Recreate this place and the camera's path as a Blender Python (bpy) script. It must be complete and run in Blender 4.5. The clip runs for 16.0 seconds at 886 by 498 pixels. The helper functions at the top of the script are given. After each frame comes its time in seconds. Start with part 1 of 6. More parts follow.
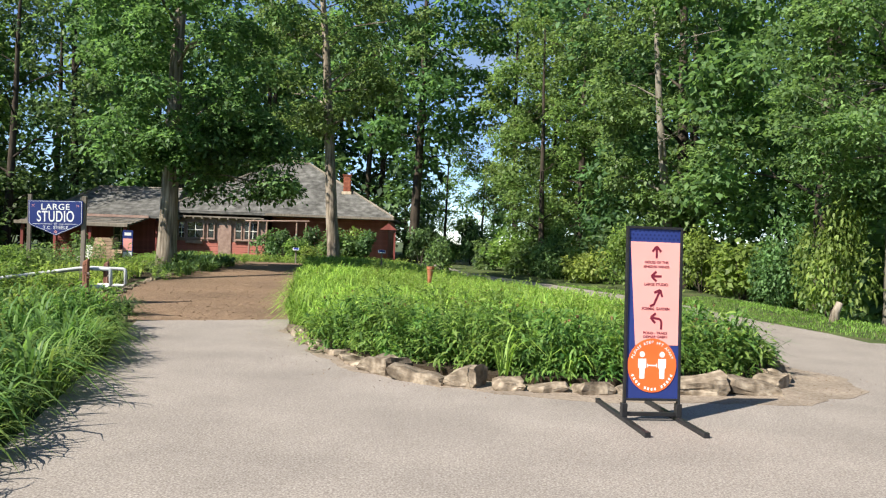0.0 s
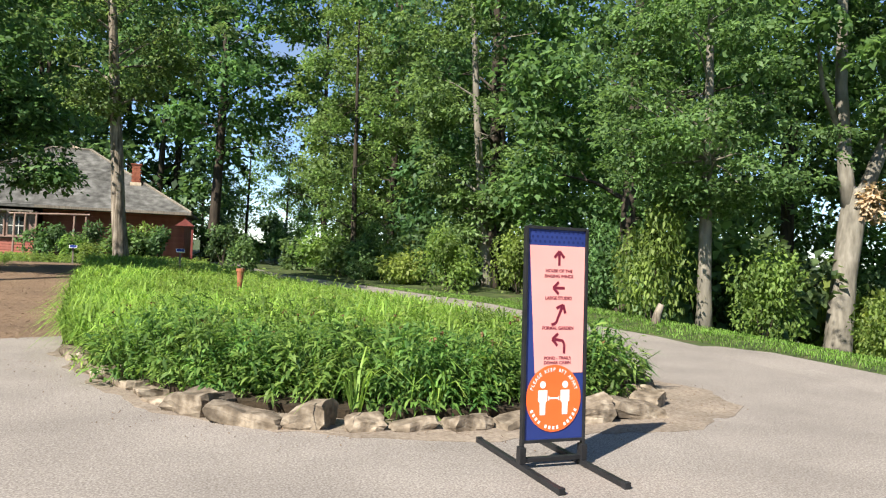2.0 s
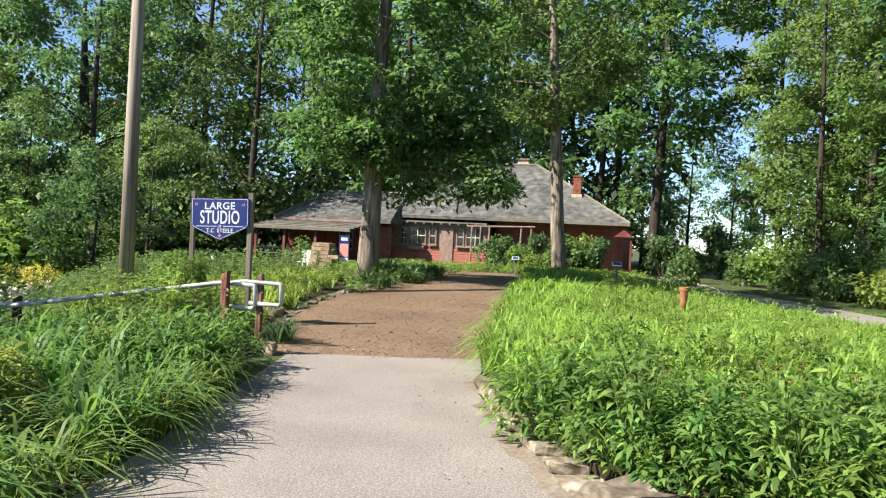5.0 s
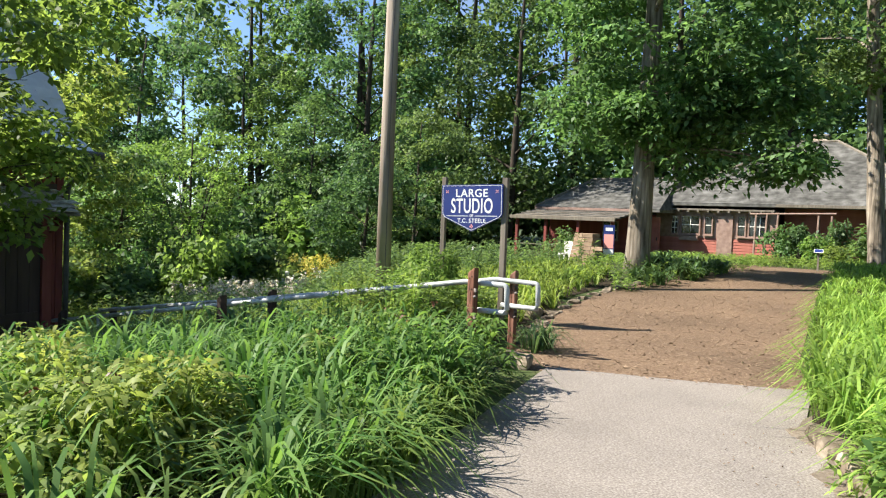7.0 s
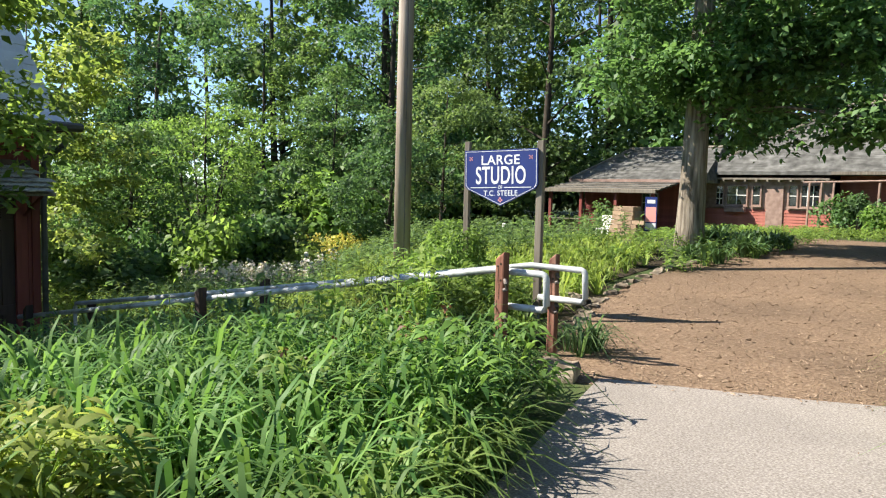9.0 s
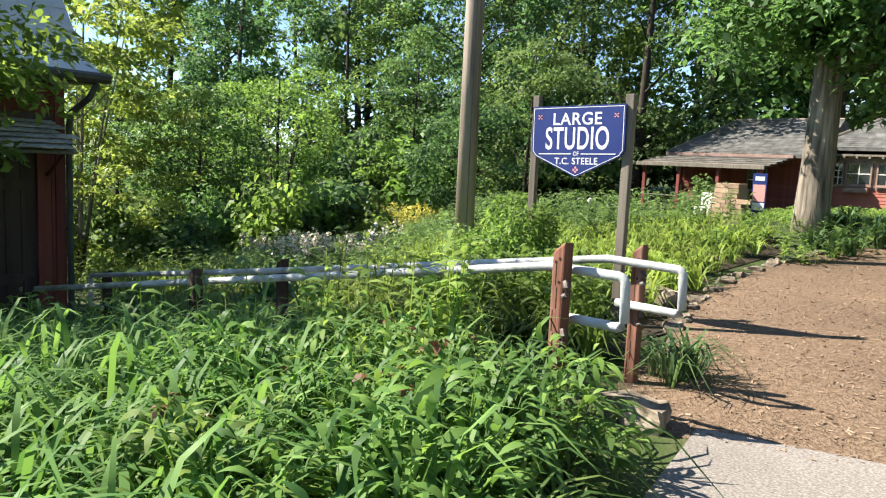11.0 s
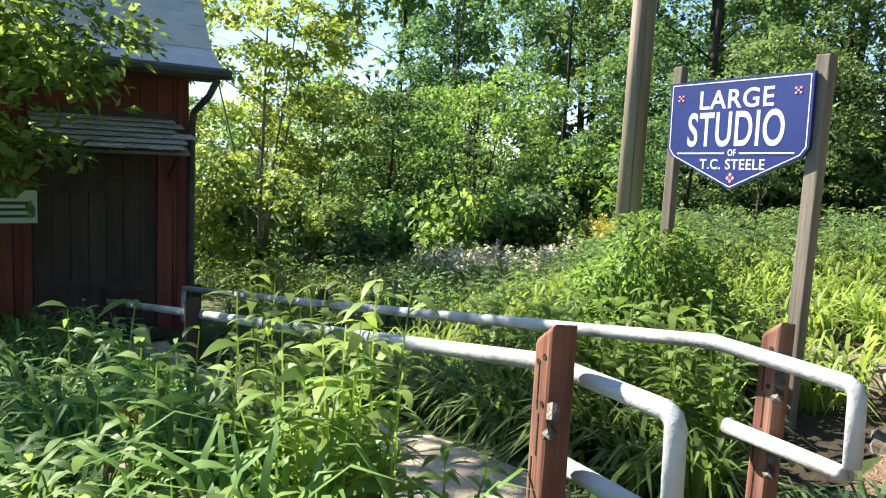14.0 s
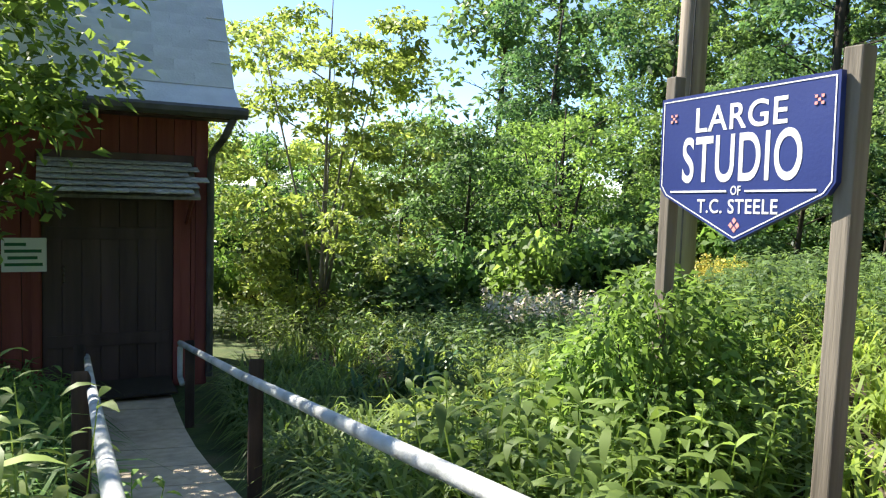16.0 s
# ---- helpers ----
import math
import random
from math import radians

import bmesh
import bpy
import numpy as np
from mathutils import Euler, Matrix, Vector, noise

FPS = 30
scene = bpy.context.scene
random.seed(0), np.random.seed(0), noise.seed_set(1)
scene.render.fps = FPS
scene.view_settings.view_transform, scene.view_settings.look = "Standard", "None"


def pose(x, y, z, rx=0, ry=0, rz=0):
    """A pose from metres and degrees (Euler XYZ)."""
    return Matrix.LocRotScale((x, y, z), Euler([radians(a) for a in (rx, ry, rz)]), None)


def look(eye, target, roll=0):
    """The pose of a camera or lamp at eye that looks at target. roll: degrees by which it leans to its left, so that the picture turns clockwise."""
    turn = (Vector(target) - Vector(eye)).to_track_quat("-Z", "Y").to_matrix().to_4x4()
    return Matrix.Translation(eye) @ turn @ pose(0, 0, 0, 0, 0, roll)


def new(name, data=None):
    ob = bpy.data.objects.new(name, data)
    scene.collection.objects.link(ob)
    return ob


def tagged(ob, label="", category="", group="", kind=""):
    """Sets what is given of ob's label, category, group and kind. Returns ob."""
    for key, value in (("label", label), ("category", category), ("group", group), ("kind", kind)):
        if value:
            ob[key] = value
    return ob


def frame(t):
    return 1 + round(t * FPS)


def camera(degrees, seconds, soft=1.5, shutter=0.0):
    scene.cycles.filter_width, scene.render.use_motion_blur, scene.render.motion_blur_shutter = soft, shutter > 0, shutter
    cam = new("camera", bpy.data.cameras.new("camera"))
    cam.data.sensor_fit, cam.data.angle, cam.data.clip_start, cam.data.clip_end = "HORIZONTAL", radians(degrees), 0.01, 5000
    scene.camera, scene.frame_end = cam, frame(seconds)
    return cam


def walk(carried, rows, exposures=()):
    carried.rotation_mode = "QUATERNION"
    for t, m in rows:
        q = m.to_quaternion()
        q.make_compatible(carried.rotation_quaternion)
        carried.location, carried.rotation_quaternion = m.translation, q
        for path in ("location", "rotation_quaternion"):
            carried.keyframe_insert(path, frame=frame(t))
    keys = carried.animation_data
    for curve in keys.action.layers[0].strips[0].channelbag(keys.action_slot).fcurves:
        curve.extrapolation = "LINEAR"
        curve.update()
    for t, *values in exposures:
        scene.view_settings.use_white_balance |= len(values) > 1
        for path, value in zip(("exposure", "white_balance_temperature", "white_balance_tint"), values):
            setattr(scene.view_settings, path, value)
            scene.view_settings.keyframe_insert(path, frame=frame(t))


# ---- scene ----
# camera and its walk
cam = camera(62.1, 16.0, soft=1.2)
PATH = [
    (0, (-0.123, 0.281, 1.473), (-0.09, 2.281, 1.453), 2.1),
    (0.5, (-0.22, 0.66, 1.495), (-0.089, 2.656, 1.489), 2.8),
    (1, (-0.332, 1.062, 1.49), (-0.063, 3.044, 1.49), 2.3),
    (1.5, (-0.412, 1.438, 1.462), (-0.026, 3.401, 1.474), 2.6),
    (2, (-0.408, 1.864, 1.483), (0.154, 3.784, 1.481), 2.6),
    (2.5, (-0.452, 2.26, 1.454), (0.345, 4.094, 1.432), 2.3),
    (3, (-0.355, 2.617, 1.436), (0.509, 4.42, 1.41), 1.7),
    (3.5, (-0.288, 2.986, 1.476), (0.297, 4.898, 1.451), 2.4),
    (4, (-0.4, 3.426, 1.467), (-0.13, 5.408, 1.445), 2.9),
    (4.5, (-0.418, 3.814, 1.521), (-0.57, 5.808, 1.496), 3.1),
    (5, (-0.452, 4.161, 1.515), (-1.034, 6.074, 1.487), 2.8),
    (5.2, (-0.524, 4.314, 1.523), (-1.253, 6.176, 1.495), 2.9),
    (7.5, (-1.406, 6.02, 1.499), (-2.631, 7.598, 1.395), 1.9),
    (8, (-1.598, 6.36, 1.5), (-2.842, 7.922, 1.37), 1.4),
    (10.5, (-2.894, 8.164, 1.403), (-4.253, 9.615, 1.183), 2.4),
    (11, (-3.007, 8.542, 1.424), (-4.443, 9.913, 1.185), 2.6),
    (11.5, (-3.217, 8.863, 1.458), (-4.71, 10.174, 1.224), 3.2),
    (12, (-3.295, 9.238, 1.429), (-4.882, 10.436, 1.212), 2.6),
    (12.5, (-3.387, 9.602, 1.427), (-5.062, 10.669, 1.19), 3.1),
    (13, (-3.556, 9.917, 1.46), (-5.3, 10.866, 1.207), 3.1),
    (13.5, (-3.747, 10.302, 1.425), (-5.53, 11.172, 1.18), 2.7),
    (14, (-3.856, 10.71, 1.43), (-5.651, 11.555, 1.182), 2.9),
    (14.5, (-4.055, 11.038, 1.418), (-5.847, 11.894, 1.188), 2.4),
    (15, (-4.195, 11.408, 1.451), (-6.008, 12.231, 1.262), 1.9),
    (15.5, (-4.258, 11.764, 1.509), (-6.106, 12.513, 1.345), 1.5),
    (16, (-4.447, 12.044, 1.499), (-6.362, 12.597, 1.339), 2.0),
]
walk(cam, [(t, look(eye, target, roll)) for t, eye, target, roll in PATH],
     [(0, 1.22), (3, 1.3), (5, 1.4), (8, 1.48), (10.5, 1.6), (13.5, 1.86), (16, 1.84)])

# ---------------------------------------------------------------- world and sun
SUN_FROM = Vector((-1.35, -0.98, 1.62)).normalized()
world = bpy.data.worlds.new("sky")
scene.world = world
world.use_nodes = True
wn = world.node_tree.nodes
wl = world.node_tree.links
wn.clear()
w_out = wn.new("ShaderNodeOutputWorld")
w_bg = wn.new("ShaderNodeBackground")
w_sky = wn.new("ShaderNodeTexSky")
w_sky.sky_type = 'NISHITA'
w_sky.sun_disc = False
w_sky.sun_elevation = math.asin(SUN_FROM.z)
w_sky.sun_rotation = math.atan2(SUN_FROM.x, SUN_FROM.y)
w_sky.altitude = 1800
w_sky.air_density, w_sky.dust_density, w_sky.ozone_density = 0.85, 0.1, 3.0
w_bg.inputs["Strength"].default_value = 0.09
# summer clouds spread over the whole sky
w_tc = wn.new("ShaderNodeTexCoord")
w_map = wn.new("ShaderNodeMapping")
w_map.inputs["Scale"].default_value = (1.0, 1.0, 2.6)
w_no = wn.new("ShaderNodeTexNoise")
w_no.inputs["Scale"].default_value = 2.6
w_no.inputs["Detail"].default_value = 8.0
w_no.inputs["Roughness"].default_value = 0.55
w_ramp = wn.new("ShaderNodeValToRGB")
w_ramp.color_ramp.elements[0].position = 0.54
w_ramp.color_ramp.elements[1].position = 0.74
w_mix = wn.new("ShaderNodeMixRGB")
w_mix.inputs[2].default_value = (2.3, 2.5, 2.9, 1)
wl.new(w_tc.outputs["Generated"], w_map.inputs["Vector"])
wl.new(w_map.outputs["Vector"], w_no.inputs["Vector"])
wl.new(w_no.outputs["Fac"], w_ramp.inputs["Fac"])
wl.new(w_ramp.outputs["Color"], w_mix.inputs[0])
wl.new(w_sky.outputs["Color"], w_mix.inputs[1])
wl.new(w_mix.outputs["Color"], w_bg.inputs["Color"])
wl.new(w_bg.outputs["Background"], w_out.inputs["Surface"])

sun_data = bpy.data.lights.new("sun", 'SUN')
sun_data.energy = 4.7
sun_data.angle = radians(0.6)
sun_data.color = (1.0, 0.94, 0.84)
sun = new("sun", sun_data)
sun.matrix_world = look(SUN_FROM * 60, (0, 0, 0))


# ---------------------------------------------------------------- materials
def ramp_mat(name, cols, scale=6.0, rough=0.85, bump=0.3, bump_scale=40.0, metal=0.0, detail=6.0,
             stretch=(1, 1, 1), island=0.0, spec=0.3, big=0.0, big_scale=0.7, obj_rand=0.0):
    """Noise between the colours, a second wide noise that lightens and darkens, fine relief."""
    m = bpy.data.materials.new(name)
    m.use_nodes = True
    n, l = m.node_tree.nodes, m.node_tree.links
    b = n["Principled BSDF"]
    b.inputs["Roughness"].default_value = rough
    b.inputs["Metallic"].default_value = metal
    b.inputs["Specular IOR Level"].default_value = spec
    tc = n.new("ShaderNodeTexCoord")
    mp = n.new("ShaderNodeMapping")
    mp.inputs["Scale"].default_value = stretch
    l.new(tc.outputs["Object"], mp.inputs["Vector"])
    no = n.new("ShaderNodeTexNoise")
    no.inputs["Scale"].default_value = scale
    no.inputs["Detail"].default_value = detail
    l.new(mp.outputs["Vector"], no.inputs["Vector"])
    rp = n.new("ShaderNodeValToRGB")
    e = rp.color_ramp.elements
    while len(e) < len(cols):
        e.new(0.5)
    for i, c in enumerate(cols):
        e[i].position = 0.3 + 0.4 * i / max(1, len(cols) - 1)
        e[i].color = (*c, 1)
    l.new(no.outputs["Fac"], rp.inputs["Fac"])
    col = rp.outputs["Color"]
    hs = n.new("ShaderNodeHueSaturation")
    l.new(col, hs.inputs["Color"])
    val = None
    if big:
        nb = n.new("ShaderNodeTexNoise")
        nb.inputs["Scale"].default_value = big_scale
        nb.inputs["Detail"].default_value = 3
        l.new(tc.outputs["Object"], nb.inputs["Vector"])
        mr = n.new("ShaderNodeMapRange")
        mr.inputs["From Min"].default_value, mr.inputs["From Max"].default_value = 0.3, 0.7
        mr.inputs["To Min"].default_value, mr.inputs["To Max"].default_value = 1 - big, 1 + big
        l.new(nb.outputs["Fac"], mr.inputs["Value"])
        val = mr.outputs["Result"]
    for kind, amount in (("island", island), ("object", obj_rand)):
        if not amount:
            continue
        src = n.new("ShaderNodeNewGeometry").outputs["Random Per Island"] if kind == "island" else n.new("ShaderNodeObjectInfo").outputs["Random"]
        mr = n.new("ShaderNodeMapRange")
        mr.inputs["To Min"].default_value, mr.inputs["To Max"].default_value = 1 - amount, 1 + amount
        l.new(src, mr.inputs["Value"])
        if val is None:
            val = mr.outputs["Result"]
        else:
            mu = n.new("ShaderNodeMath")
            mu.operation = 'MULTIPLY'
            l.new(val, mu.inputs[0])
            l.new(mr.outputs["Result"], mu.inputs[1])
            val = mu.outputs[0]
    if val is not None:
        l.new(val, hs.inputs["Value"])
    l.new(hs.outputs["Color"], b.inputs["Base Color"])
    if bump:
        nf = n.new("ShaderNodeTexNoise")
        nf.inputs["Scale"].default_value = bump_scale
        nf.inputs["Detail"].default_value = 5
        l.new(mp.outputs["Vector"], nf.inputs["Vector"])
        bp = n.new("ShaderNodeBump")
        bp.inputs["Strength"].default_value = bump
        bp.inputs["Distance"].default_value = 0.02
        l.new(nf.outputs["Fac"], bp.inputs["Height"])
        l.new(bp.outputs["Normal"], b.inputs["Normal"])
    return m


def leaf_mat(name, dark, light, thin=0.35, rough=0.5, spread=0.35):
    """A leaf: green that differs from leaf to leaf, some light passing through the blade."""
    m = bpy.data.materials.new(name)
    m.use_nodes = True
    n, l = m.node_tree.nodes, m.node_tree.links
    b = n["Principled BSDF"]
    b.inputs["Roughness"].default_value = rough
    b.inputs["Specular IOR Level"].default_value = 0.28
    g = n.new("ShaderNodeNewGeometry")
    rp = n.new("ShaderNodeValToRGB")
    rp.color_ramp.elements[0].color = (*dark, 1)
    rp.color_ramp.elements[1].color = (*light, 1)
    l.new(g.outputs["Random Per Island"], rp.inputs["Fac"])
    hs = n.new("ShaderNodeHueSaturation")
    oi = n.new("ShaderNodeObjectInfo")
    tc = n.new("ShaderNodeTexCoord")
    no = n.new("ShaderNodeTexNoise")
    no.inputs["Scale"].default_value = 0.9
    l.new(tc.outputs["Object"], no.inputs["Vector"])
    mr = n.new("ShaderNodeMapRange")
    mr.inputs["From Min"].default_value, mr.inputs["From Max"].default_value = 0.3, 0.7
    mr.inputs["To Min"].default_value, mr.inputs["To Max"].default_value = 1 - spread, 1 + spread
    l.new(no.outputs["Fac"], mr.inputs["Value"])
    mh = n.new("ShaderNodeMapRange")
    mh.inputs["To Min"].default_value, mh.inputs["To Max"].default_value = 0.476, 0.52
    l.new(oi.outputs["Random"], mh.inputs["Value"])
    l.new(mh.outputs["Result"], hs.inputs["Hue"])
    l.new(mr.outputs["Result"], hs.inputs["Value"])
    l.new(rp.outputs["Color"], hs.inputs["Color"])
    l.new(hs.outputs["Color"], b.inputs["Base Color"])
    tr = n.new("ShaderNodeBsdfTranslucent")
    tc2 = n.new("ShaderNodeMixRGB")
    tc2.blend_type = 'MULTIPLY'
    tc2.inputs[0].default_value = 1.0
    tc2.inputs[2].default_value = (1.32, 1.32, 0.92, 1)
    l.new(hs.outputs["Color"], tc2.inputs[1])
    l.new(tc2.outputs["Color"], tr.inputs["Color"])
    mx = n.new("ShaderNodeMixShader")
    mx.inputs[0].default_value = thin
    l.new(b.outputs["BSDF"], mx.inputs[1])
    l.new(tr.outputs["BSDF"], mx.inputs[2])
    l.new(mx.outputs["Shader"], n["Material Output"].inputs["Surface"])
    return m


GRASS = ramp_mat("rough_grass_soil", [(0.025, 0.035, 0.012), (0.05, 0.075, 0.018), (0.085, 0.08, 0.035)], 3.0, 0.95, 0.8, 25, big=0.3)
ASPHALT = ramp_mat("chip_seal_asphalt", [(0.13, 0.112, 0.097), (0.222, 0.194, 0.168), (0.33, 0.3, 0.268)], 70.0, 0.94, 0.05, 120, detail=8, big=0.13, big_scale=0.9)
SAND = ramp_mat("sandy_grit", [(0.165, 0.128, 0.094), (0.285, 0.236, 0.185)], 30, 0.95, 0.6, 90, big=0.25, big_scale=1.2)
MULCH = ramp_mat("wood_chip_path", [(0.105, 0.066, 0.04), (0.172, 0.113, 0.07), (0.24, 0.168, 0.11)], 30, 0.95, 1.0, 60, big=0.25, big_scale=0.5)
CHIP = ramp_mat("wood_chip", [(0.17, 0.115, 0.072), (0.29, 0.21, 0.14)], 12, 0.9, 0.2, 40, island=0.25)
SOIL = ramp_mat("dark_garden_soil", [(0.02, 0.014, 0.008), (0.05, 0.035, 0.02)], 10, 0.95, 0.8, 40)
STONE = ramp_mat("weathered_limestone", [(0.085, 0.065, 0.045), (0.19, 0.15, 0.108), (0.34, 0.285, 0.215)], 9, 0.9, 0.8, 16, big=0.3, big_scale=3, obj_rand=0.25)
BARK = ramp_mat("grey_furrowed_bark", [(0.06, 0.048, 0.035), (0.2, 0.165, 0.125), (0.36, 0.31, 0.25)], 16, 0.95, 1.0, 22, stretch=(1, 1, 0.09), big=0.25, big_scale=1.2)
BARK_DARK = ramp_mat("dark_bark", [(0.025, 0.02, 0.015), (0.07, 0.055, 0.04)], 9, 0.95, 1.0, 14, stretch=(1, 1, 0.2))
BARK_PALE = ramp_mat("pale_smooth_bark", [(0.13, 0.115, 0.09), (0.26, 0.235, 0.19)], 8, 0.9, 0.6, 14, stretch=(1, 1, 0.25), big=0.25, big_scale=1.5)
POLE_WOOD = ramp_mat("weathered_pole_wood", [(0.16, 0.12, 0.09), (0.28, 0.23, 0.18), (0.36, 0.31, 0.25)], 10, 0.85, 0.7, 14, stretch=(1, 1, 0.05), big=0.15)
GREY_WOOD = ramp_mat("weathered_grey_timber", [(0.13, 0.11, 0.085), (0.24, 0.21, 0.17)], 14, 0.9, 0.6, 22, stretch=(1, 1, 0.06), big=0.2)
RED_POST = ramp_mat("worn_red_brown_timber", [(0.09, 0.035, 0.022), (0.2, 0.085, 0.055), (0.3, 0.17, 0.12)], 12, 0.8, 0.8, 20, stretch=(1, 1, 0.07), big=0.3, big_scale=3)
DARK_POST = ramp_mat("dark_weathered_post", [(0.03, 0.02, 0.016), (0.085, 0.055, 0.042)], 12, 0.85, 0.8, 20, stretch=(1, 1, 0.07), big=0.3, big_scale=3)
PIPE = ramp_mat("chipped_silver_paint", [(0.2, 0.21, 0.19), (0.42, 0.43, 0.42), (0.5, 0.5, 0.5)], 7, 0.5, 0.2, 60, big=0.2, big_scale=3, spec=0.5)
RUST = ramp_mat("rusty_galvanised_metal", [(0.07, 0.045, 0.032), (0.17, 0.15, 0.135)], 30, 0.6, 0.3, 60, metal=0.4)
BARN_RED = ramp_mat("barn_red_boards", [(0.17, 0.04, 0.034), (0.27, 0.075, 0.062)], 5, 0.75, 0.35, 20, stretch=(1, 1, 0.12), big=0.25, obj_rand=0.12)
# much darker than BARN_RED; for door, backing wall, soffit and hood back
BARN_DARK = ramp_mat("dark_brown_boards", [(0.06, 0.036, 0.034), (0.1, 0.062, 0.058)], 6, 0.6, 0.3, 20, stretch=(1, 1, 0.1), obj_rand=0.15)
HOUSE_RED = ramp_mat("faded_red_siding", [(0.3, 0.092, 0.068), (0.4, 0.145, 0.11)], 3, 0.8, 0.2, 20, big=0.2, obj_rand=0.08)
HOUSE_BROWN = ramp_mat("brown_window_timber", [(0.22, 0.14, 0.11), (0.34, 0.235, 0.19)], 6, 0.7, 0.2, 20)
WHITE_TRIM = ramp_mat("off_white_paint", [(0.62, 0.6, 0.55), (0.74, 0.72, 0.67)], 6, 0.6, 0.1, 30)
SHINGLE = ramp_mat("grey_wood_shingle", [(0.06, 0.058, 0.053), (0.115, 0.112, 0.103), (0.18, 0.176, 0.165)], 3.2, 0.9, 0.5, 20, island=0.13, big=0.25)
AWN_SHINGLE = ramp_mat("silvered_cedar_shingle", [(0.22, 0.21, 0.195), (0.56, 0.54, 0.5)], 14, 0.9, 0.5, 30, obj_rand=0.18, stretch=(1, 1, 0.3))
TIN = ramp_mat("grey_metal_shingle", [(0.55, 0.56, 0.57), (0.66, 0.67, 0.68)], 4, 0.55, 0.25, 30, obj_rand=0.06, big=0.08, spec=0.4)
BRICK = ramp_mat("red_chimney_brick", [(0.2, 0.06, 0.035), (0.34, 0.12, 0.07)], 6, 0.9, 0.4, 30)
PALE_BRICK = ramp_mat("pale_sandstone_block", [(0.3, 0.2, 0.13), (0.42, 0.3, 0.2)], 8, 0.9, 0.5, 30, obj_rand=0.25)
MORTAR = ramp_mat("grey_mortar", [(0.2, 0.17, 0.14), (0.28, 0.25, 0.2)], 30, 0.95, 0.4, 60)
CONCRETE = ramp_mat("worn_concrete", [(0.42, 0.335, 0.235), (0.56, 0.46, 0.34)], 9, 0.9, 0.4, 60, big=0.18, big_scale=1.5)
RUBBER = ramp_mat("dark_coir_mat", [(0.025, 0.02, 0.015), (0.05, 0.04, 0.03)], 60, 0.95, 0.6, 150)
GUTTER = ramp_mat("dark_painted_gutter", [(0.06, 0.055, 0.05), (0.1, 0.095, 0.09)], 5, 0.5, 0.1, 30)
BLACK = ramp_mat("black_powder_coat", [(0.012, 0.012, 0.013), (0.022, 0.022, 0.024)], 12, 0.45, 0.1, 60)
BLUE = ramp_mat("royal_blue_print", [(0.016, 0.03, 0.15), (0.022, 0.04, 0.18)], 3, 0.45, 0.05, 60, spec=0.4)
NAVY_DOT = ramp_mat("darker_blue_print", [(0.012, 0.02, 0.1), (0.014, 0.024, 0.115)], 3, 0.45, 0.0)
PINK = ramp_mat("salmon_pink_print", [(0.78, 0.33, 0.3), (0.82, 0.37, 0.33)], 2, 0.5, 0.05, 60)
MAROON = ramp_mat("maroon_print", [(0.14, 0.012, 0.03), (0.17, 0.016, 0.035)], 3, 0.5, 0.0)
ORANGE = ramp_mat("orange_print", [(0.76, 0.12, 0.025), (0.82, 0.15, 0.035)], 3, 0.5, 0.0)
WHITE = ramp_mat("white_print", [(0.76, 0.76, 0.75), (0.82, 0.82, 0.8)], 3, 0.5, 0.0)
GLASS_DARK = ramp_mat("dim_window_glass", [(0.012, 0.015, 0.017), (0.025, 0.03, 0.03)], 2, 0.06, 0.0, spec=0.8)
YELLOW = leaf_mat("yellow_petals", (0.5, 0.42, 0.07), (0.68, 0.6, 0.16), 0.25)
PALE_PETAL = leaf_mat("pale_petals", (0.55, 0.45, 0.42), (0.75, 0.7, 0.62), 0.25)
DEAD_LEAF = leaf_mat("withered_tan_leaves", (0.42, 0.3, 0.17), (0.66, 0.52, 0.34), 0.2)
SEEDPOD = leaf_mat("brown_seed_heads", (0.06, 0.028, 0.012), (0.17, 0.08, 0.03), 0.05)
LEAF_TREE = leaf_mat("tree_leaves", (0.056, 0.108, 0.04), (0.19, 0.31, 0.108), 0.5)
LEAF_DEEP = leaf_mat("deep_green_leaves", (0.045, 0.088, 0.04), (0.148, 0.245, 0.095), 0.48)
LEAF_WOOD = leaf_mat("sunlit_wood_leaves", (0.07, 0.132, 0.04), (0.222, 0.345, 0.108), 0.52)
LEAF_FRESH = leaf_mat("fresh_green_leaves", (0.09, 0.16, 0.038), (0.25, 0.37, 0.095), 0.54)
LEAF_YELLOWISH = leaf_mat("yellow_green_leaves", (0.15, 0.21, 0.05), (0.36, 0.44, 0.12), 0.54)
BLADE = leaf_mat("daylily_blades", (0.125, 0.228, 0.038), (0.34, 0.48, 0.1), 0.45, 0.52)
BLADE_MID = leaf_mat("mid_green_blades", (0.095, 0.18, 0.036), (0.285, 0.41, 0.092), 0.45, 0.54)
# darker copy of the daylily green: the beds' part shade is in its colour
BLADE_SHADED = leaf_mat("shade_darkened_blades", (0.066, 0.132, 0.034), (0.205, 0.305, 0.08), 0.45, 0.55)
PEONY = leaf_mat("peony_leaves", (0.055, 0.125, 0.03), (0.245, 0.385, 0.088), 0.46, 0.52)
IRIS = leaf_mat("blue_green_iris_blades", (0.04, 0.1, 0.03), (0.1, 0.19, 0.07), 0.25, 0.45)
LAWN = leaf_mat("lawn_blades", (0.103, 0.200, 0.029), (0.227, 0.360, 0.072), 0.4)


# ---------------------------------------------------------------- kit
def smooth(a):
    a = np.clip(a, 0, 1)
    return a * a * (3 - 2 * a)


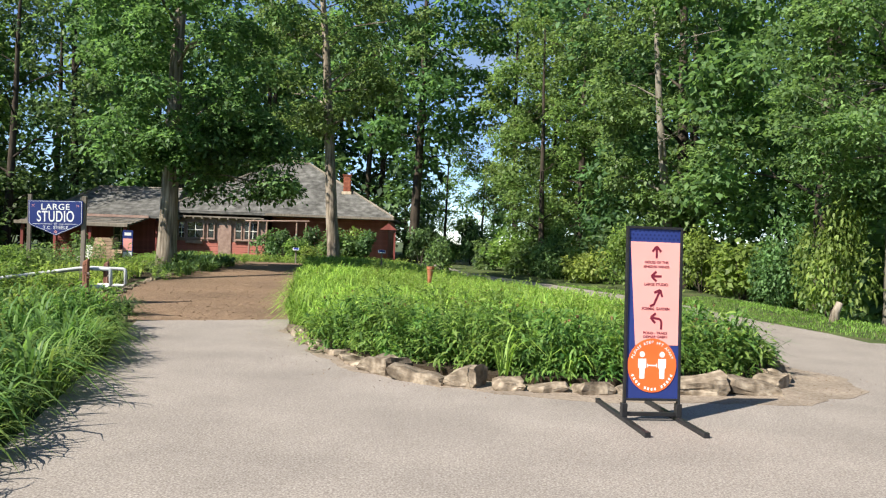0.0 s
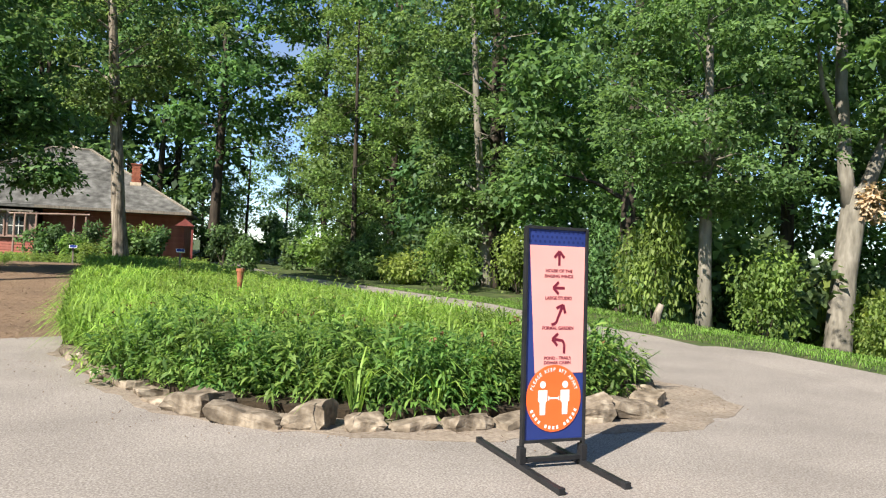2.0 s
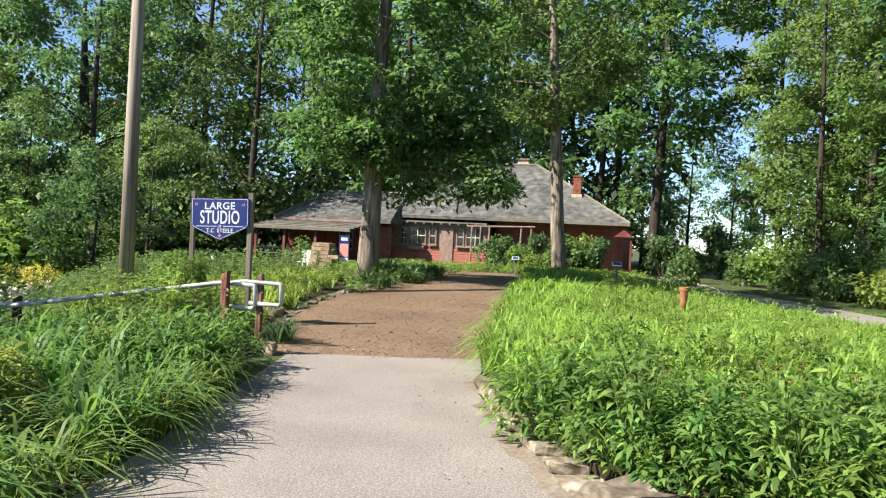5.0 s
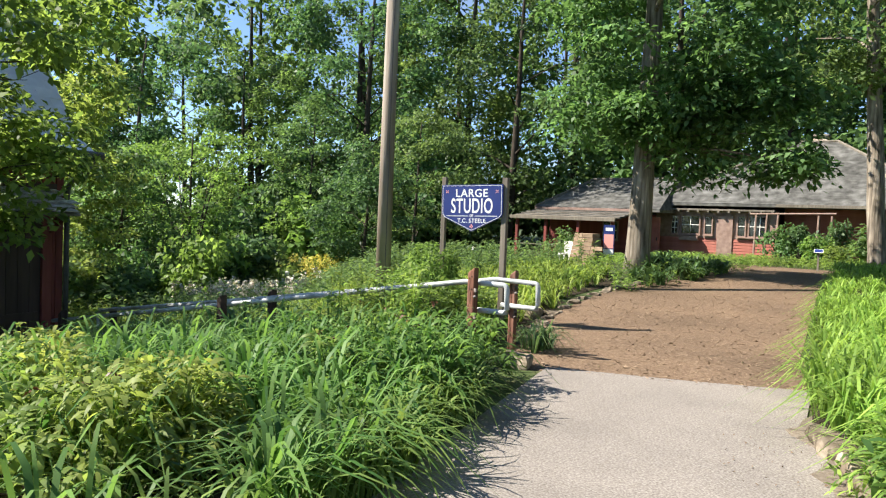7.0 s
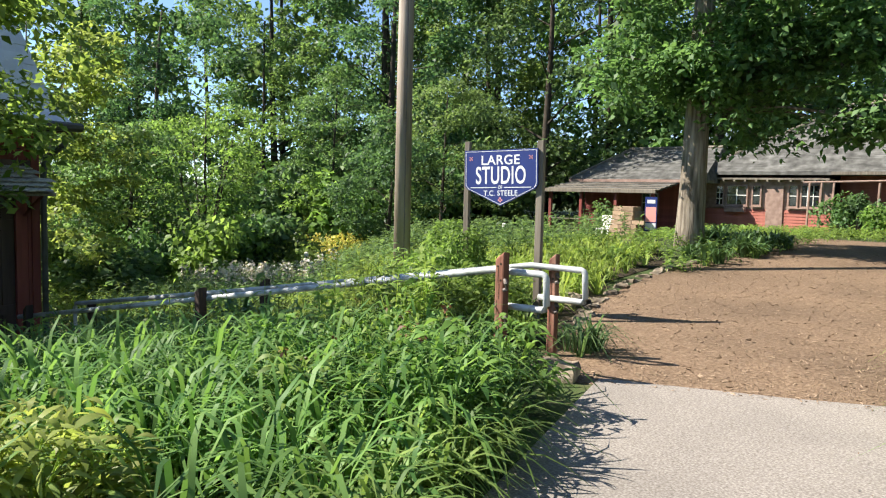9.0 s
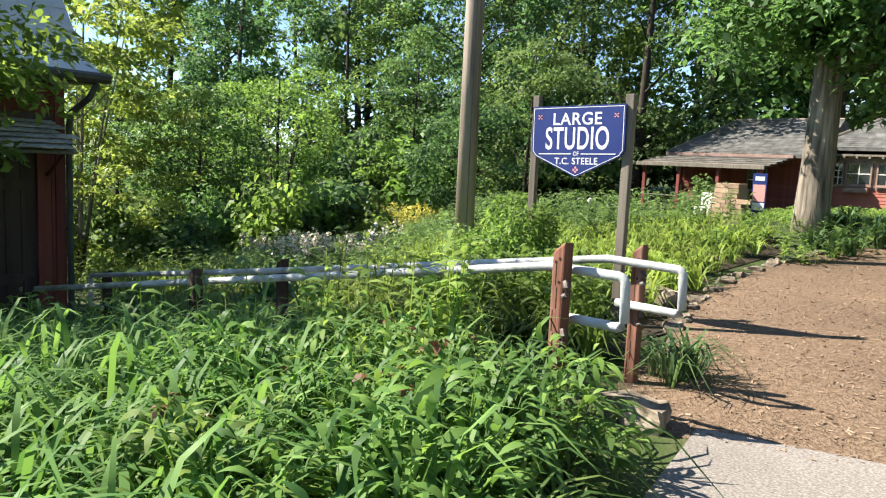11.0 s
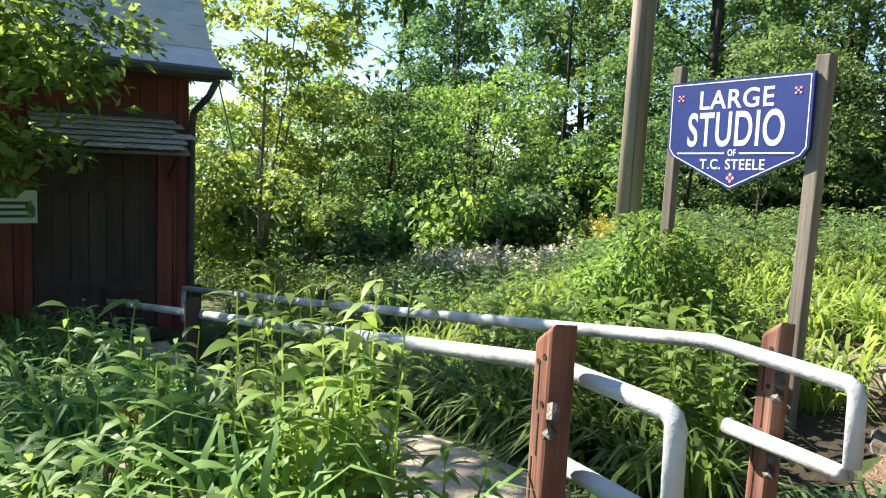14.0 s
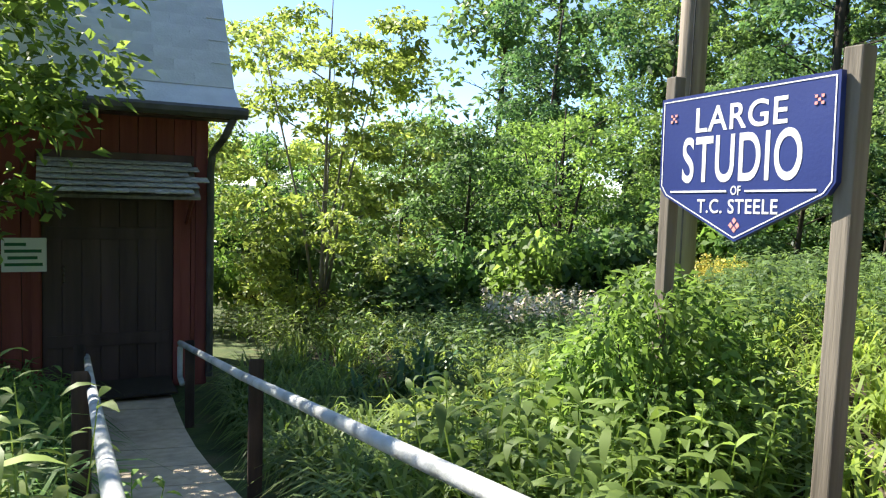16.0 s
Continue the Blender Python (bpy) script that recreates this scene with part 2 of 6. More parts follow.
def ground_z(x, y):
    """Height of the ground: level drive, a dip to the shed, a raised bed by the big tree, a rise to the house, a bank to the east."""
    x, y = np.asarray(x, float), np.asarray(y, float)
    west = smooth((-5.7 - x) / 6.8)
    north = smooth((y - 12.6 - np.clip(-10.5 - x, 0, 12)) / 4.5)
    z = -0.98 * west * (1 - north)
    z = z + 0.1 * smooth((-6.6 - x) / 1.4) * smooth((y - 13.5) / 3.5) * (1 - smooth((y - 25) / 5)) * (1 - smooth((-11 - x) / 7))
    z = z - 0.09 * np.clip(-13.5 - x, 0, 25) * (1 - smooth((y - 30) / 10))
    z = z + 0.5 * smooth((y - 13.2) / 11) * smooth((2.5 - x) / 6) * smooth((x + 13) / 5) * (1 - 0.7 * smooth((y - 25.5) / 11))
    bank = np.clip(x - 8.3, 0, 32)
    z = z - 0.155 * bank * smooth(bank / 3)
    z = z + 0.10 * smooth((x - 7.6) / 0.5) * (1 - smooth((x - 9) / 3))
    far = smooth((np.hypot(x, y - 10) - 70) / 120)
    return z * (1 - far) - 6 * far


def gz(x, y):
    return float(ground_z(x, y))


def mesh_of(bm, name, mat, flat=True):
    me = bpy.data.meshes.new(name)
    bm.to_mesh(me)
    bm.free()
    me.materials.append(mat)
    if not flat:
        me.polygons.foreach_set("use_smooth", [True] * len(me.polygons))
    return me


def part(name, bm, mat, parent=None, label="", flat=True):
    """One mesh object, under a thing or a part; bm may be a bmesh or a ready mesh."""
    me = mesh_of(bm, name, mat, flat) if isinstance(bm, bmesh.types.BMesh) else bm
    ob = new(name, me)
    if parent is not None:
        ob.parent = parent
    if label:
        ob["label"] = label
    return ob


def thing(name, at, label, category, group="", kind="", rz=0):
    ob = new(name)
    ob.empty_display_size = 0.1
    ob.matrix_basis = pose(*at, 0, 0, rz)
    return tagged(ob, label, category, group, kind)


def box(x0, y0, z0, x1, y1, z1, bevel=0.0, bm=None):
    bm = bm or bmesh.new()
    m = Matrix.LocRotScale(((x0 + x1) / 2, (y0 + y1) / 2, (z0 + z1) / 2), None, (abs(x1 - x0), abs(y1 - y0), abs(z1 - z0)))
    r = bmesh.ops.create_cube(bm, size=1.0, matrix=m)
    if bevel:
        vs = set(r["verts"])
        es = [e for e in bm.edges if e.verts[0] in vs and e.verts[1] in vs]
        bmesh.ops.bevel(bm, geom=es, offset=bevel, segments=2, affect='EDGES', profile=0.6)
    return bm


def tube(points, radii, sides=8, bm=None, cap=True):
    """A tapered tube along points."""
    bm = bm or bmesh.new()
    rings = []
    pts = [Vector(p) for p in points]
    up = Vector((0.31, 0.17, 0.93))
    for i, p in enumerate(pts):
        d = (pts[min(i + 1, len(pts) - 1)] - pts[max(i - 1, 0)]).normalized()
        if abs(d.dot(up)) > 0.97:
            up = Vector((1, 0, 0))
        a = d.cross(up).normalized()
        b = d.cross(a)
        r = radii[i] if hasattr(radii, "__len__") else radii
        rings.append([bm.verts.new(p + a * (r * math.cos(q)) + b * (r * math.sin(q))) for q in [2 * math.pi * k / sides for k in range(sides)]])
    for r0, r1 in zip(rings, rings[1:]):
        for k in range(sides):
            bm.faces.new((r0[k], r0[(k + 1) % sides], r1[(k + 1) % sides], r1[k]))
    if cap:
        bm.faces.new(rings[0][::-1])
        bm.faces.new(rings[-1])
    return bm


def prism(outline, z0, z1, bm=None):
    """An upright prism over a plan outline."""
    bm = bm or bmesh.new()
    lo = [bm.verts.new((x, y, z0)) for x, y in outline]
    hi = [bm.verts.new((x, y, z1)) for x, y in outline]
    n = len(lo)
    bm.faces.new(lo[::-1])
    bm.faces.new(hi)
    for i in range(n):
        bm.faces.new((lo[i], lo[(i + 1) % n], hi[(i + 1) % n], hi[i]))
    bmesh.ops.recalc_face_normals(bm, faces=bm.faces)
    return bm


def slab(outline, thick, bm=None):
    """A slab in the x-z plane, front face at y = 0, thick towards +y."""
    bm = bm or bmesh.new()
    a = [bm.verts.new((x, 0, z)) for x, z in outline]
    b = [bm.verts.new((x, thick, z)) for x, z in outline]
    n = len(a)
    bm.faces.new(a)
    bm.faces.new(b[::-1])
    for i in range(n):
        bm.faces.new((a[i], b[i], b[(i + 1) % n], a[(i + 1) % n]))
    bmesh.ops.recalc_face_normals(bm, faces=bm.faces)
    return bm


def quads_mesh(name, verts, mat):
    """verts: n x 4 x 3, one loose quad each."""
    v = np.asarray(verts, np.float32).reshape(-1, 3)
    n = len(v) // 4
    me = bpy.data.meshes.new(name)
    me.vertices.add(4 * n)
    me.vertices.foreach_set("co", v.ravel())
    me.loops.add(4 * n)
    me.loops.foreach_set("vertex_index", np.arange(4 * n, dtype=np.int32))
    me.polygons.add(n)
    me.polygons.foreach_set("loop_start", np.arange(0, 4 * n, 4, dtype=np.int32))
    me.polygons.foreach_set("loop_total", np.full(n, 4, np.int32))
    me.update(calc_edges=True)
    me.materials.append(mat)
    return me


def unit(a):
    return a / (np.linalg.norm(a, axis=-1, keepdims=True) + 1e-9)


def leaf_quads(rng, centres, out, size, slim=0.55, droop=0.35, jitter=0.5, lift_n=0.8):
    """Pointed leaves, kite-shaped and folded along the rib, laid like scales on a mass that bulges the way out gives."""
    n = len(centres)
    nrm = unit(out * lift_n + np.array([0, 0, 0.8]) + rng.normal(0, 0.33, (n, 3)))
    d = unit(rng.normal(0, jitter, (n, 3)) + out * np.array([1, 1, 0.2]) + np.array([0, 0, -droop]))
    side = unit(np.cross(d, nrm))
    up = np.cross(side, d)
    s = (size * rng.uniform(0.65, 1.3, n))[:, None]
    tip = centres + d * s - np.array([0, 0, 0.12]) * s
    mid = centres + d * s * 0.45
    lift = up * s * 0.1
    l = mid + side * s * slim * 0.5 + lift
    r = mid - side * s * slim * 0.5 + lift
    return np.stack([centres, l, tip, r], 1)


def blade_quads(rng, roots, ways, length, width, rise=1.0, steps=4, fall=1.3):
    """Arching strap leaves: quads joined end to end by shared positions."""
    n = len(roots)
    length = length * rng.uniform(0.7, 1.2, n)
    w = width * rng.uniform(0.7, 1.25, n)
    ways = unit(ways)
    side = np.stack([-ways[:, 1], ways[:, 0], np.zeros(n)], 1)
    lean = rng.uniform(0.3, 0.95, n)
    us = np.linspace(0, 1, steps + 1)
    prof = np.interp(us, [0, 0.3, 0.65, 1], [0.75, 1, 0.85, 0.04])
    rows = []
    for u, k in zip(us, prof):
        p = roots + ways * (length * lean * (0.2 * u + 0.52 * u * u))[:, None]
        p = p + np.array([0, 0, 1.0]) * (length * rise * (u * 1.15 - (0.45 + fall * 0.42 * lean) * u * u))[:, None]
        rows.append((p - side * (w * k / 2)[:, None], p + side * (w * k / 2)[:, None]))
    out = np.stack([np.stack([rows[i][0], rows[i][1], rows[i + 1][1], rows[i + 1][0]], 1) for i in range(steps)], 1)
    return out.reshape(-1, 4, 3)


def leaf_strips(rng, centres, out, size, slim=0.28, droop=0.2, jitter=0.25, lift_n=0.35, steps=4):
    """Pointed leaves with a curved blade, in four short lengths each, for plants seen close."""
    n = len(centres)
    nrm = unit(out * lift_n + np.array([0, 0, 0.9]) + rng.normal(0, 0.25, (n, 3)))
    d = unit(rng.normal(0, jitter, (n, 3)) + out * np.array([1, 1, 0.45]) + np.array([0, 0, -droop * 0.3]))
    side = unit(np.cross(d, nrm))
    up = np.cross(side, d)
    s = (size * rng.uniform(0.65, 1.3, n))[:, None]
    curl = rng.uniform(0.25, 0.75, (n, 1))
    rows = []
    for u, k in zip(np.linspace(0, 1, steps + 1), (0.12, 0.8, 1.0, 0.66, 0.03)):
        p = centres + d * s * u + up * s * 0.12 * math.sin(3.0 * u) - np.array([0, 0, 1.0]) * s * curl * 0.5 * u * u
        rows.append((p - side * s * slim * 0.5 * k, p + side * s * slim * 0.5 * k))
    q = np.stack([np.stack([rows[i][0], rows[i][1], rows[i + 1][1], rows[i + 1][0]], 1) for i in range(steps)], 1)
    return q.reshape(-1, 4, 3)


def strips_mesh(name, quads, steps, mat):
    """Blades from blade_quads with their quads welded into one island a blade."""
    q = np.asarray(quads, np.float32).reshape(-1, steps, 4, 3)
    n = len(q)
    v = np.concatenate([q[:, :, 0:2].reshape(n, steps * 2, 3), q[:, -1:, [3, 2]].reshape(n, 2, 3)], 1)
    per = steps * 2 + 2
    f = np.array([[2 * i, 2 * i + 1, 2 * i + 3, 2 * i + 2] for i in range(steps)])
    idx = (np.arange(n)[:, None, None] * per + f[None]).reshape(-1).astype(np.int32)
    m = n * steps
    me = bpy.data.meshes.new(name)
    me.vertices.add(n * per)
    me.vertices.foreach_set("co", v.ravel())
    me.loops.add(4 * m)
    me.loops.foreach_set("vertex_index", idx)
    me.polygons.add(m)
    me.polygons.foreach_set("loop_start", np.arange(0, 4 * m, 4, dtype=np.int32))
    me.polygons.foreach_set("loop_total", np.full(m, 4, np.int32))
    me.polygons.foreach_set("use_smooth", [True] * m)
    me.update(calc_edges=True)
    me.materials.append(mat)
    return me


def text_mesh(body, height, mat, width=None, depth=0.002, align='CENTER', spacing=1.0, bold=0.0):
    """Letters in the x-z plane facing -y, with this cap height, squeezed to width where given."""
    cu = bpy.data.curves.new("letters", 'FONT')
    cu.body, cu.align_x, cu.extrude, cu.space_character, cu.offset = body, align, depth, spacing, bold
    ob = new("letters", cu)
    bpy.context.view_layer.update()
    me = bpy.data.meshes.new_from_object(ob.evaluated_get(bpy.context.evaluated_depsgraph_get()))
    bpy.data.objects.remove(ob)
    n = len(me.vertices)
    co = np.zeros(n * 3, np.float32)
    me.vertices.foreach_get("co", co)
    co = co.reshape(-1, 3)
    ht = co[:, 1].max() - co[:, 1].min()
    k = height / ht
    wd = (co[:, 0].max() - co[:, 0].min()) * k
    kx = k * (width / wd if width else 1.0)
    x = co[:, 0] * kx
    if align == 'CENTER':
        x = x - (x.max() + x.min()) / 2
    res = np.stack([x, -co[:, 2], (co[:, 1] - co[:, 1].min()) * k], 1)
    me.vertices.foreach_set("co", res.astype(np.float32).ravel())
    me.materials.clear()
    me.materials.append(mat)
    me.update()
    return me


def inside(poly, x, y):
    """Which of the points lie within the outline."""
    x, y = np.asarray(x), np.asarray(y)
    hit = np.zeros(x.shape, bool)
    for (x0, y0), (x1, y1) in zip(poly, poly[1:] + poly[:1]):
        cross = (y0 > y) != (y1 > y)
        hit ^= cross & (x < (x1 - x0) * (y - y0) / ((y1 - y0) or 1e-9) + x0)
    return hit


def scatter(rng, poly, n):
    xs, ys = [p[0] for p in poly], [p[1] for p in poly]
    x = rng.uniform(min(xs), max(xs), n)
    y = rng.uniform(min(ys), max(ys), n)
    k = inside(poly, x, y)
    return x[k], y[k]


def rounded(poly, rounds=3):
    """The outline with its corners cut round."""
    for _ in range(rounds):
        out = []
        for a, b in zip(poly, poly[1:] + poly[:1]):
            out += [(0.75 * a[0] + 0.25 * b[0], 0.75 * a[1] + 0.25 * b[1]), (0.25 * a[0] + 0.75 * b[0], 0.25 * a[1] + 0.75 * b[1])]
        poly = out
    return poly


# ---------------------------------------------------------------- trees and shrubs
def tree_meshes(seed, height, trunk_r, crown_lo, crown_r, clumps, per, leaf, lean=(0, 0), fork=None, slim=0.6, flat=0.55,
                top=1.0, low_skirt=0.0, offset=(0, 0), limb_n=9, leaf_material=None, bark=None, spray=0.5, gaps=0.35, extra=(), stems=0, boughs=0):
    """Trunk and limbs in one mesh, crown of loose leaves in another. Sprays of leaves sit at the ends of twigs."""
    rng = np.random.default_rng(seed)
    bm = bmesh.new()
    n = 9
    ts = np.linspace(0, 1, n)
    wob = np.cumsum(rng.normal(0, 0.06 * trunk_r * 3, (n, 2)), 0)
    ax = [Vector((lean[0] * t + wob[i][0] * t, lean[1] * t + wob[i][1] * t, t * height * 0.93)) for i, t in enumerate(ts)]
    ax[0].z = -0.35
    rad = [trunk_r * (1.25 if i == 0 else 1.0) * (1 - 0.85 * t) ** 0.8 for i, t in enumerate(ts)]
    ax.insert(1, Vector((0, 0, 0.45)))
    rad.insert(1, trunk_r * 1.02)
    tube(ax, rad, 10, bm)

    def axis(z):
        t = min(max(z / (height * 0.93), 0), 1)
        i = min(int(t * (n - 1)), n - 2)
        a, b = ax[i + 1 if i else 0], ax[i + 2]
        u = t * (n - 1) - i
        return a.lerp(b, u) if i else Vector((ax[1].x * (1 - u) + ax[2].x * u, ax[1].y * (1 - u) + ax[2].y * u, z))

    for k in range(stems):
        a = 6.283 * k / stems + rng.uniform(-0.4, 0.4)
        q = crown_r * rng.uniform(0.35, 0.6)
        tube([(0, 0, -0.1), (math.cos(a) * q * 0.3, math.sin(a) * q * 0.3, height * 0.3), (math.cos(a) * q, math.sin(a) * q, height * 0.8)], [trunk_r * 0.8, trunk_r * 0.55, 0.012], 6, bm)
    zc = (crown_lo + height * top) / 2
    half = (height * top - crown_lo) / 2
    lobes = rng.normal(0, 1, (7, 3))
    for k in range(limb_n):
        z0 = crown_lo * 0.9 + (height * 0.8 - crown_lo * 0.9) * (k + rng.uniform(0, 0.7)) / limb_n
        a = k * 2.4 + rng.uniform(-0.5, 0.5)
        reach = crown_r * (0.55 + 0.4 * rng.random()) * math.sqrt(max(0.12, 1 - ((z0 - zc) / (half * 1.15)) ** 2))
        p0 = axis(z0)
        mid = p0 + Vector((math.cos(a) * reach * 0.5, math.sin(a) * reach * 0.5, reach * 0.28))
        end = p0 + Vector((math.cos(a + 0.25) * reach, math.sin(a + 0.25) * reach, reach * 0.36))
        r0 = max(0.02, trunk_r * 0.42 * (1 - z0 / height))
        tube([p0, mid, end], [r0, r0 * 0.6, r0 * 0.2], 6, bm, cap=False)
        for j in range(3):
            s = mid.lerp(end, rng.random())
            e2 = s + Vector((rng.normal(0, 0.3), rng.normal(0, 0.3), rng.uniform(-0.05, 0.35))) * reach * 0.7
            tube([s, e2], [r0 * 0.3, r0 * 0.08], 4, bm, cap=False)
    # clump centres, on and inside an uneven envelope with gaps
    cs = []
    masses = []
    for k in range(boughs):
        zr = -0.9 + 1.75 * (k + rng.random()) / boughs
        a = k * 2.4 + rng.uniform(-0.6, 0.6)
        env = crown_r * (1 - abs(zr) ** 3.0) ** 0.6 * rng.uniform(0.45, 0.95)
        t = (zc + zr * half) / height
        masses.append((math.cos(a) * env + lean[0] * t, math.sin(a) * env + lean[1] * t, zc + zr * half, crown_r * rng.uniform(0.24, 0.42)))
    while masses and len(cs) < clumps:
        mx, my, mz, mr = masses[int(rng.integers(len(masses)))]
        d = unit(rng.normal(0, 1, 3) + np.array([mx, my, 1.5]) * 0.18)
        cs.append(np.array([mx, my, mz]) + d * mr * rng.uniform(0.55, 1.05) * np.array([1, 1, 0.85]))
    while len(cs) < clumps:
        zr = rng.uniform(-1, 1)
        a = rng.uniform(0, 2 * math.pi)
        d = np.array([math.cos(a), math.sin(a), zr])
        env = crown_r * (1 - abs(zr) ** 3.5) ** 0.6 * (1 - 0.25 * max(0, zr))
        bulge = 1 + 0.3 * sum(max(0, float(unit(d) @ unit(lo))) ** 4 * s for lo, s in zip(lobes, (1, -1, 1, -1, 1, -1, 1)))
        rr = (0.3 + 0.7 * rng.random() ** 0.5) * bulge * env
        p = np.array([d[0] * rr + offset[0], d[1] * rr + offset[1], zc + zr * half])
        if noise.noise(Vector(p * 0.5) + Vector((seed * 7.1, 0, 0))) < -gaps:
            continue
        t = p[2] / height
        p[:2] += np.array([lean[0] * t, lean[1] * t])
        cs.append(p)
    # low sprays carried on side boughs
    for x0, x1, y0, y1, z0, z1, m in extra:
        mid = Vector(((x0 + x1) / 2, (y0 + y1) / 2, (z0 + z1) / 2))
        root = axis(max(0.5, mid.z - 0.35))
        for _ in range(m):
            p = Vector((rng.uniform(x0, x1), rng.uniform(y0, y1), rng.uniform(z0, z1)))
            cs.append(np.array(p))
            if rng.random() < 0.35:
                tube([root, root.lerp(p, 0.5) + Vector((0, 0, 0.12)), p], [0.035, 0.02, 0.006], 5, bm, cap=False)
    cs = np.array(cs)
    clumps = len(cs)
    idx = np.repeat(np.arange(clumps), per)
    size = spray * (0.6 + 0.8 * rng.random(clumps))
    d = unit(rng.normal(0, 1, (clumps * per, 3)))
    d[:, 2] = np.where(rng.random(len(d)) < 0.75, np.abs(d[:, 2]), d[:, 2])
    off = d * (size[idx] * (0.45 + 0.6 * rng.random(len(d)) ** 0.6))[:, None] * np.array([1, 1, flat])
    off[:, 2] -= 0.22 * (off[:, 0] ** 2 + off[:, 1] ** 2) / (size[idx] + 0.05)
    q = leaf_quads(rng, cs[idx] + off, d, leaf, slim, droop=0.2, jitter=0.7)
    return mesh_of(bm, "trunk", bark or BARK, flat=False), quads_mesh("crown", q, leaf_material or LEAF_TREE)


def tree_thing(name, at, meshes, label, group="", rz=0, scale=1.0, category="tree"):
    t = thing(name, at, label, category, group, rz=rz)
    t.scale = (scale,) * 3
    part("trunk", meshes[0], None, t)
    part("crown", meshes[1], None, t)
    return t


def shrub_meshes(seed, r, ht, n, leaf, mat, slim=0.65, stems=7, lobes=9, flat=0.8):
    """Several stems from the ground, lobed mass of leaves down to the ground."""
    rng = np.random.default_rng(seed)
    bm = bmesh.new()
    cs, rs = [], []
    for k in range(lobes):
        a = rng.uniform(0, 6.28)
        q = rng.random() ** 0.6 * r * 0.72
        z = ht * (0.22 + 0.62 * rng.random()) * (1 - 0.35 * q / r)
        cs.append((q * math.cos(a), q * math.sin(a), z))
        rs.append((0.28 + 0.25 * rng.random()) * r)
    for k in range(stems):
        c = cs[k % lobes]
        tube([(rng.normal(0, 0.08), rng.normal(0, 0.08), -0.15), (c[0] * 0.5, c[1] * 0.5, c[2] * 0.55), c], [0.028, 0.018, 0.006], 5, bm, cap=False)
    cs, rs = np.array(cs), np.array(rs)
    idx = rng.integers(0, lobes, n)
    d = unit(rng.normal(0, 1, (n, 3)))
    rad = rs[idx] * (0.5 + 0.6 * rng.random(n) ** 0.5)
    pos = cs[idx] + d * rad[:, None] * np.array([1, 1, flat])
    pos[:, 2] = np.abs(pos[:, 2]) + 0.03
    q = leaf_quads(rng, pos, d, leaf, slim, droop=0.05, jitter=0.9)
    return mesh_of(bm, "stems", BARK_DARK, flat=False), quads_mesh("foliage", q, mat)


def shrub_thing(name, at, meshes, label, group="", rz=0, scale=(1, 1, 1), category="shrub"):
    t = thing(name, at, label, category, group, rz=rz)
    t.scale = scale
    part("branching", meshes[0], None, t)
    part("foliage", meshes[1], None, t)
    return t


# ---------------------------------------------------------------- ground, drive, paths
def ground_sheet():
    near_x = np.arange(-24, 30.1, 0.6)
    near_y = np.arange(-14, 50.1, 0.6)
    out = np.array([4, 10, 20, 40, 80, 160, 400, 1000, 2500.0])
    xs = np.concatenate([near_x[0] - out[::-1], near_x, near_x[-1] + out])
    ys = np.concatenate([near_y[0] - out[::-1], near_y, near_y[-1] + out])
    X, Y = np.meshgrid(xs, ys)
    Z = ground_z(X, Y)
    w, hgt = len(xs), len(ys)
    me = bpy.data.meshes.new("ground")
    verts = np.stack([X, Y, Z], -1).reshape(-1, 3).astype(np.float32)
    i = (np.arange(hgt - 1)[:, None] * w + np.arange(w - 1)[None]).reshape(-1)
    f = np.stack([i, i + 1, i + w + 1, i + w], 1).astype(np.int32)
    me.vertices.add(len(verts))
    me.vertices.foreach_set("co", verts.ravel())
    me.loops.add(f.size)
    me.loops.foreach_set("vertex_index", f.ravel())
    me.polygons.add(len(f))
    me.polygons.foreach_set("loop_start", np.arange(0, f.size, 4, dtype=np.int32))
    me.polygons.foreach_set("loop_total", np.full(len(f), 4, np.int32))
    me.polygons.foreach_set("use_smooth", [True] * len(f))
    me.update(calc_edges=True)
    me.materials.append(GRASS)
    return tagged(new("ground", me), "rough grassy ground falling away into the woods", "ground", kind="structure")


ground_sheet()


def flat_sheet(name, outline, z0, z1, mat, label, category):
    """A paved or planted sheet that follows the ground, its edge turned down to z0."""
    bm = bmesh.new()
    bm.faces.new([bm.verts.new((x, y, 0)) for x, y in outline])
    for axis, lo, hi in ((0, min(p[0] for p in outline), max(p[0] for p in outline)), (1, min(p[1] for p in outline), max(p[1] for p in outline))):
        for c in np.arange(math.ceil(lo), hi, 1.0):
            co, no = [0, 0, 0], [0, 0, 0]
            co[axis], no[axis] = float(c), 1
            bmesh.ops.bisect_plane(bm, geom=bm.verts[:] + bm.edges[:] + bm.faces[:], plane_co=co, plane_no=no)
    for v in bm.verts:
        v.co.z = max(gz(v.co.x, v.co.y), -0.02) + z1
    bmesh.ops.recalc_face_normals(bm, faces=bm.faces)
    if sum(f.normal.z for f in bm.faces) < 0:
        bmesh.ops.reverse_faces(bm, faces=bm.faces)
    rim = [e for e in bm.edges if e.is_boundary]
    ext = bmesh.ops.extrude_edge_only(bm, edges=rim)["geom"]
    for v in ext:
        if isinstance(v, bmesh.types.BMVert):
            v.co.z += z0 - z1
    ob = part(name, bm, mat)
    return tagged(ob, label, category, kind="structure")


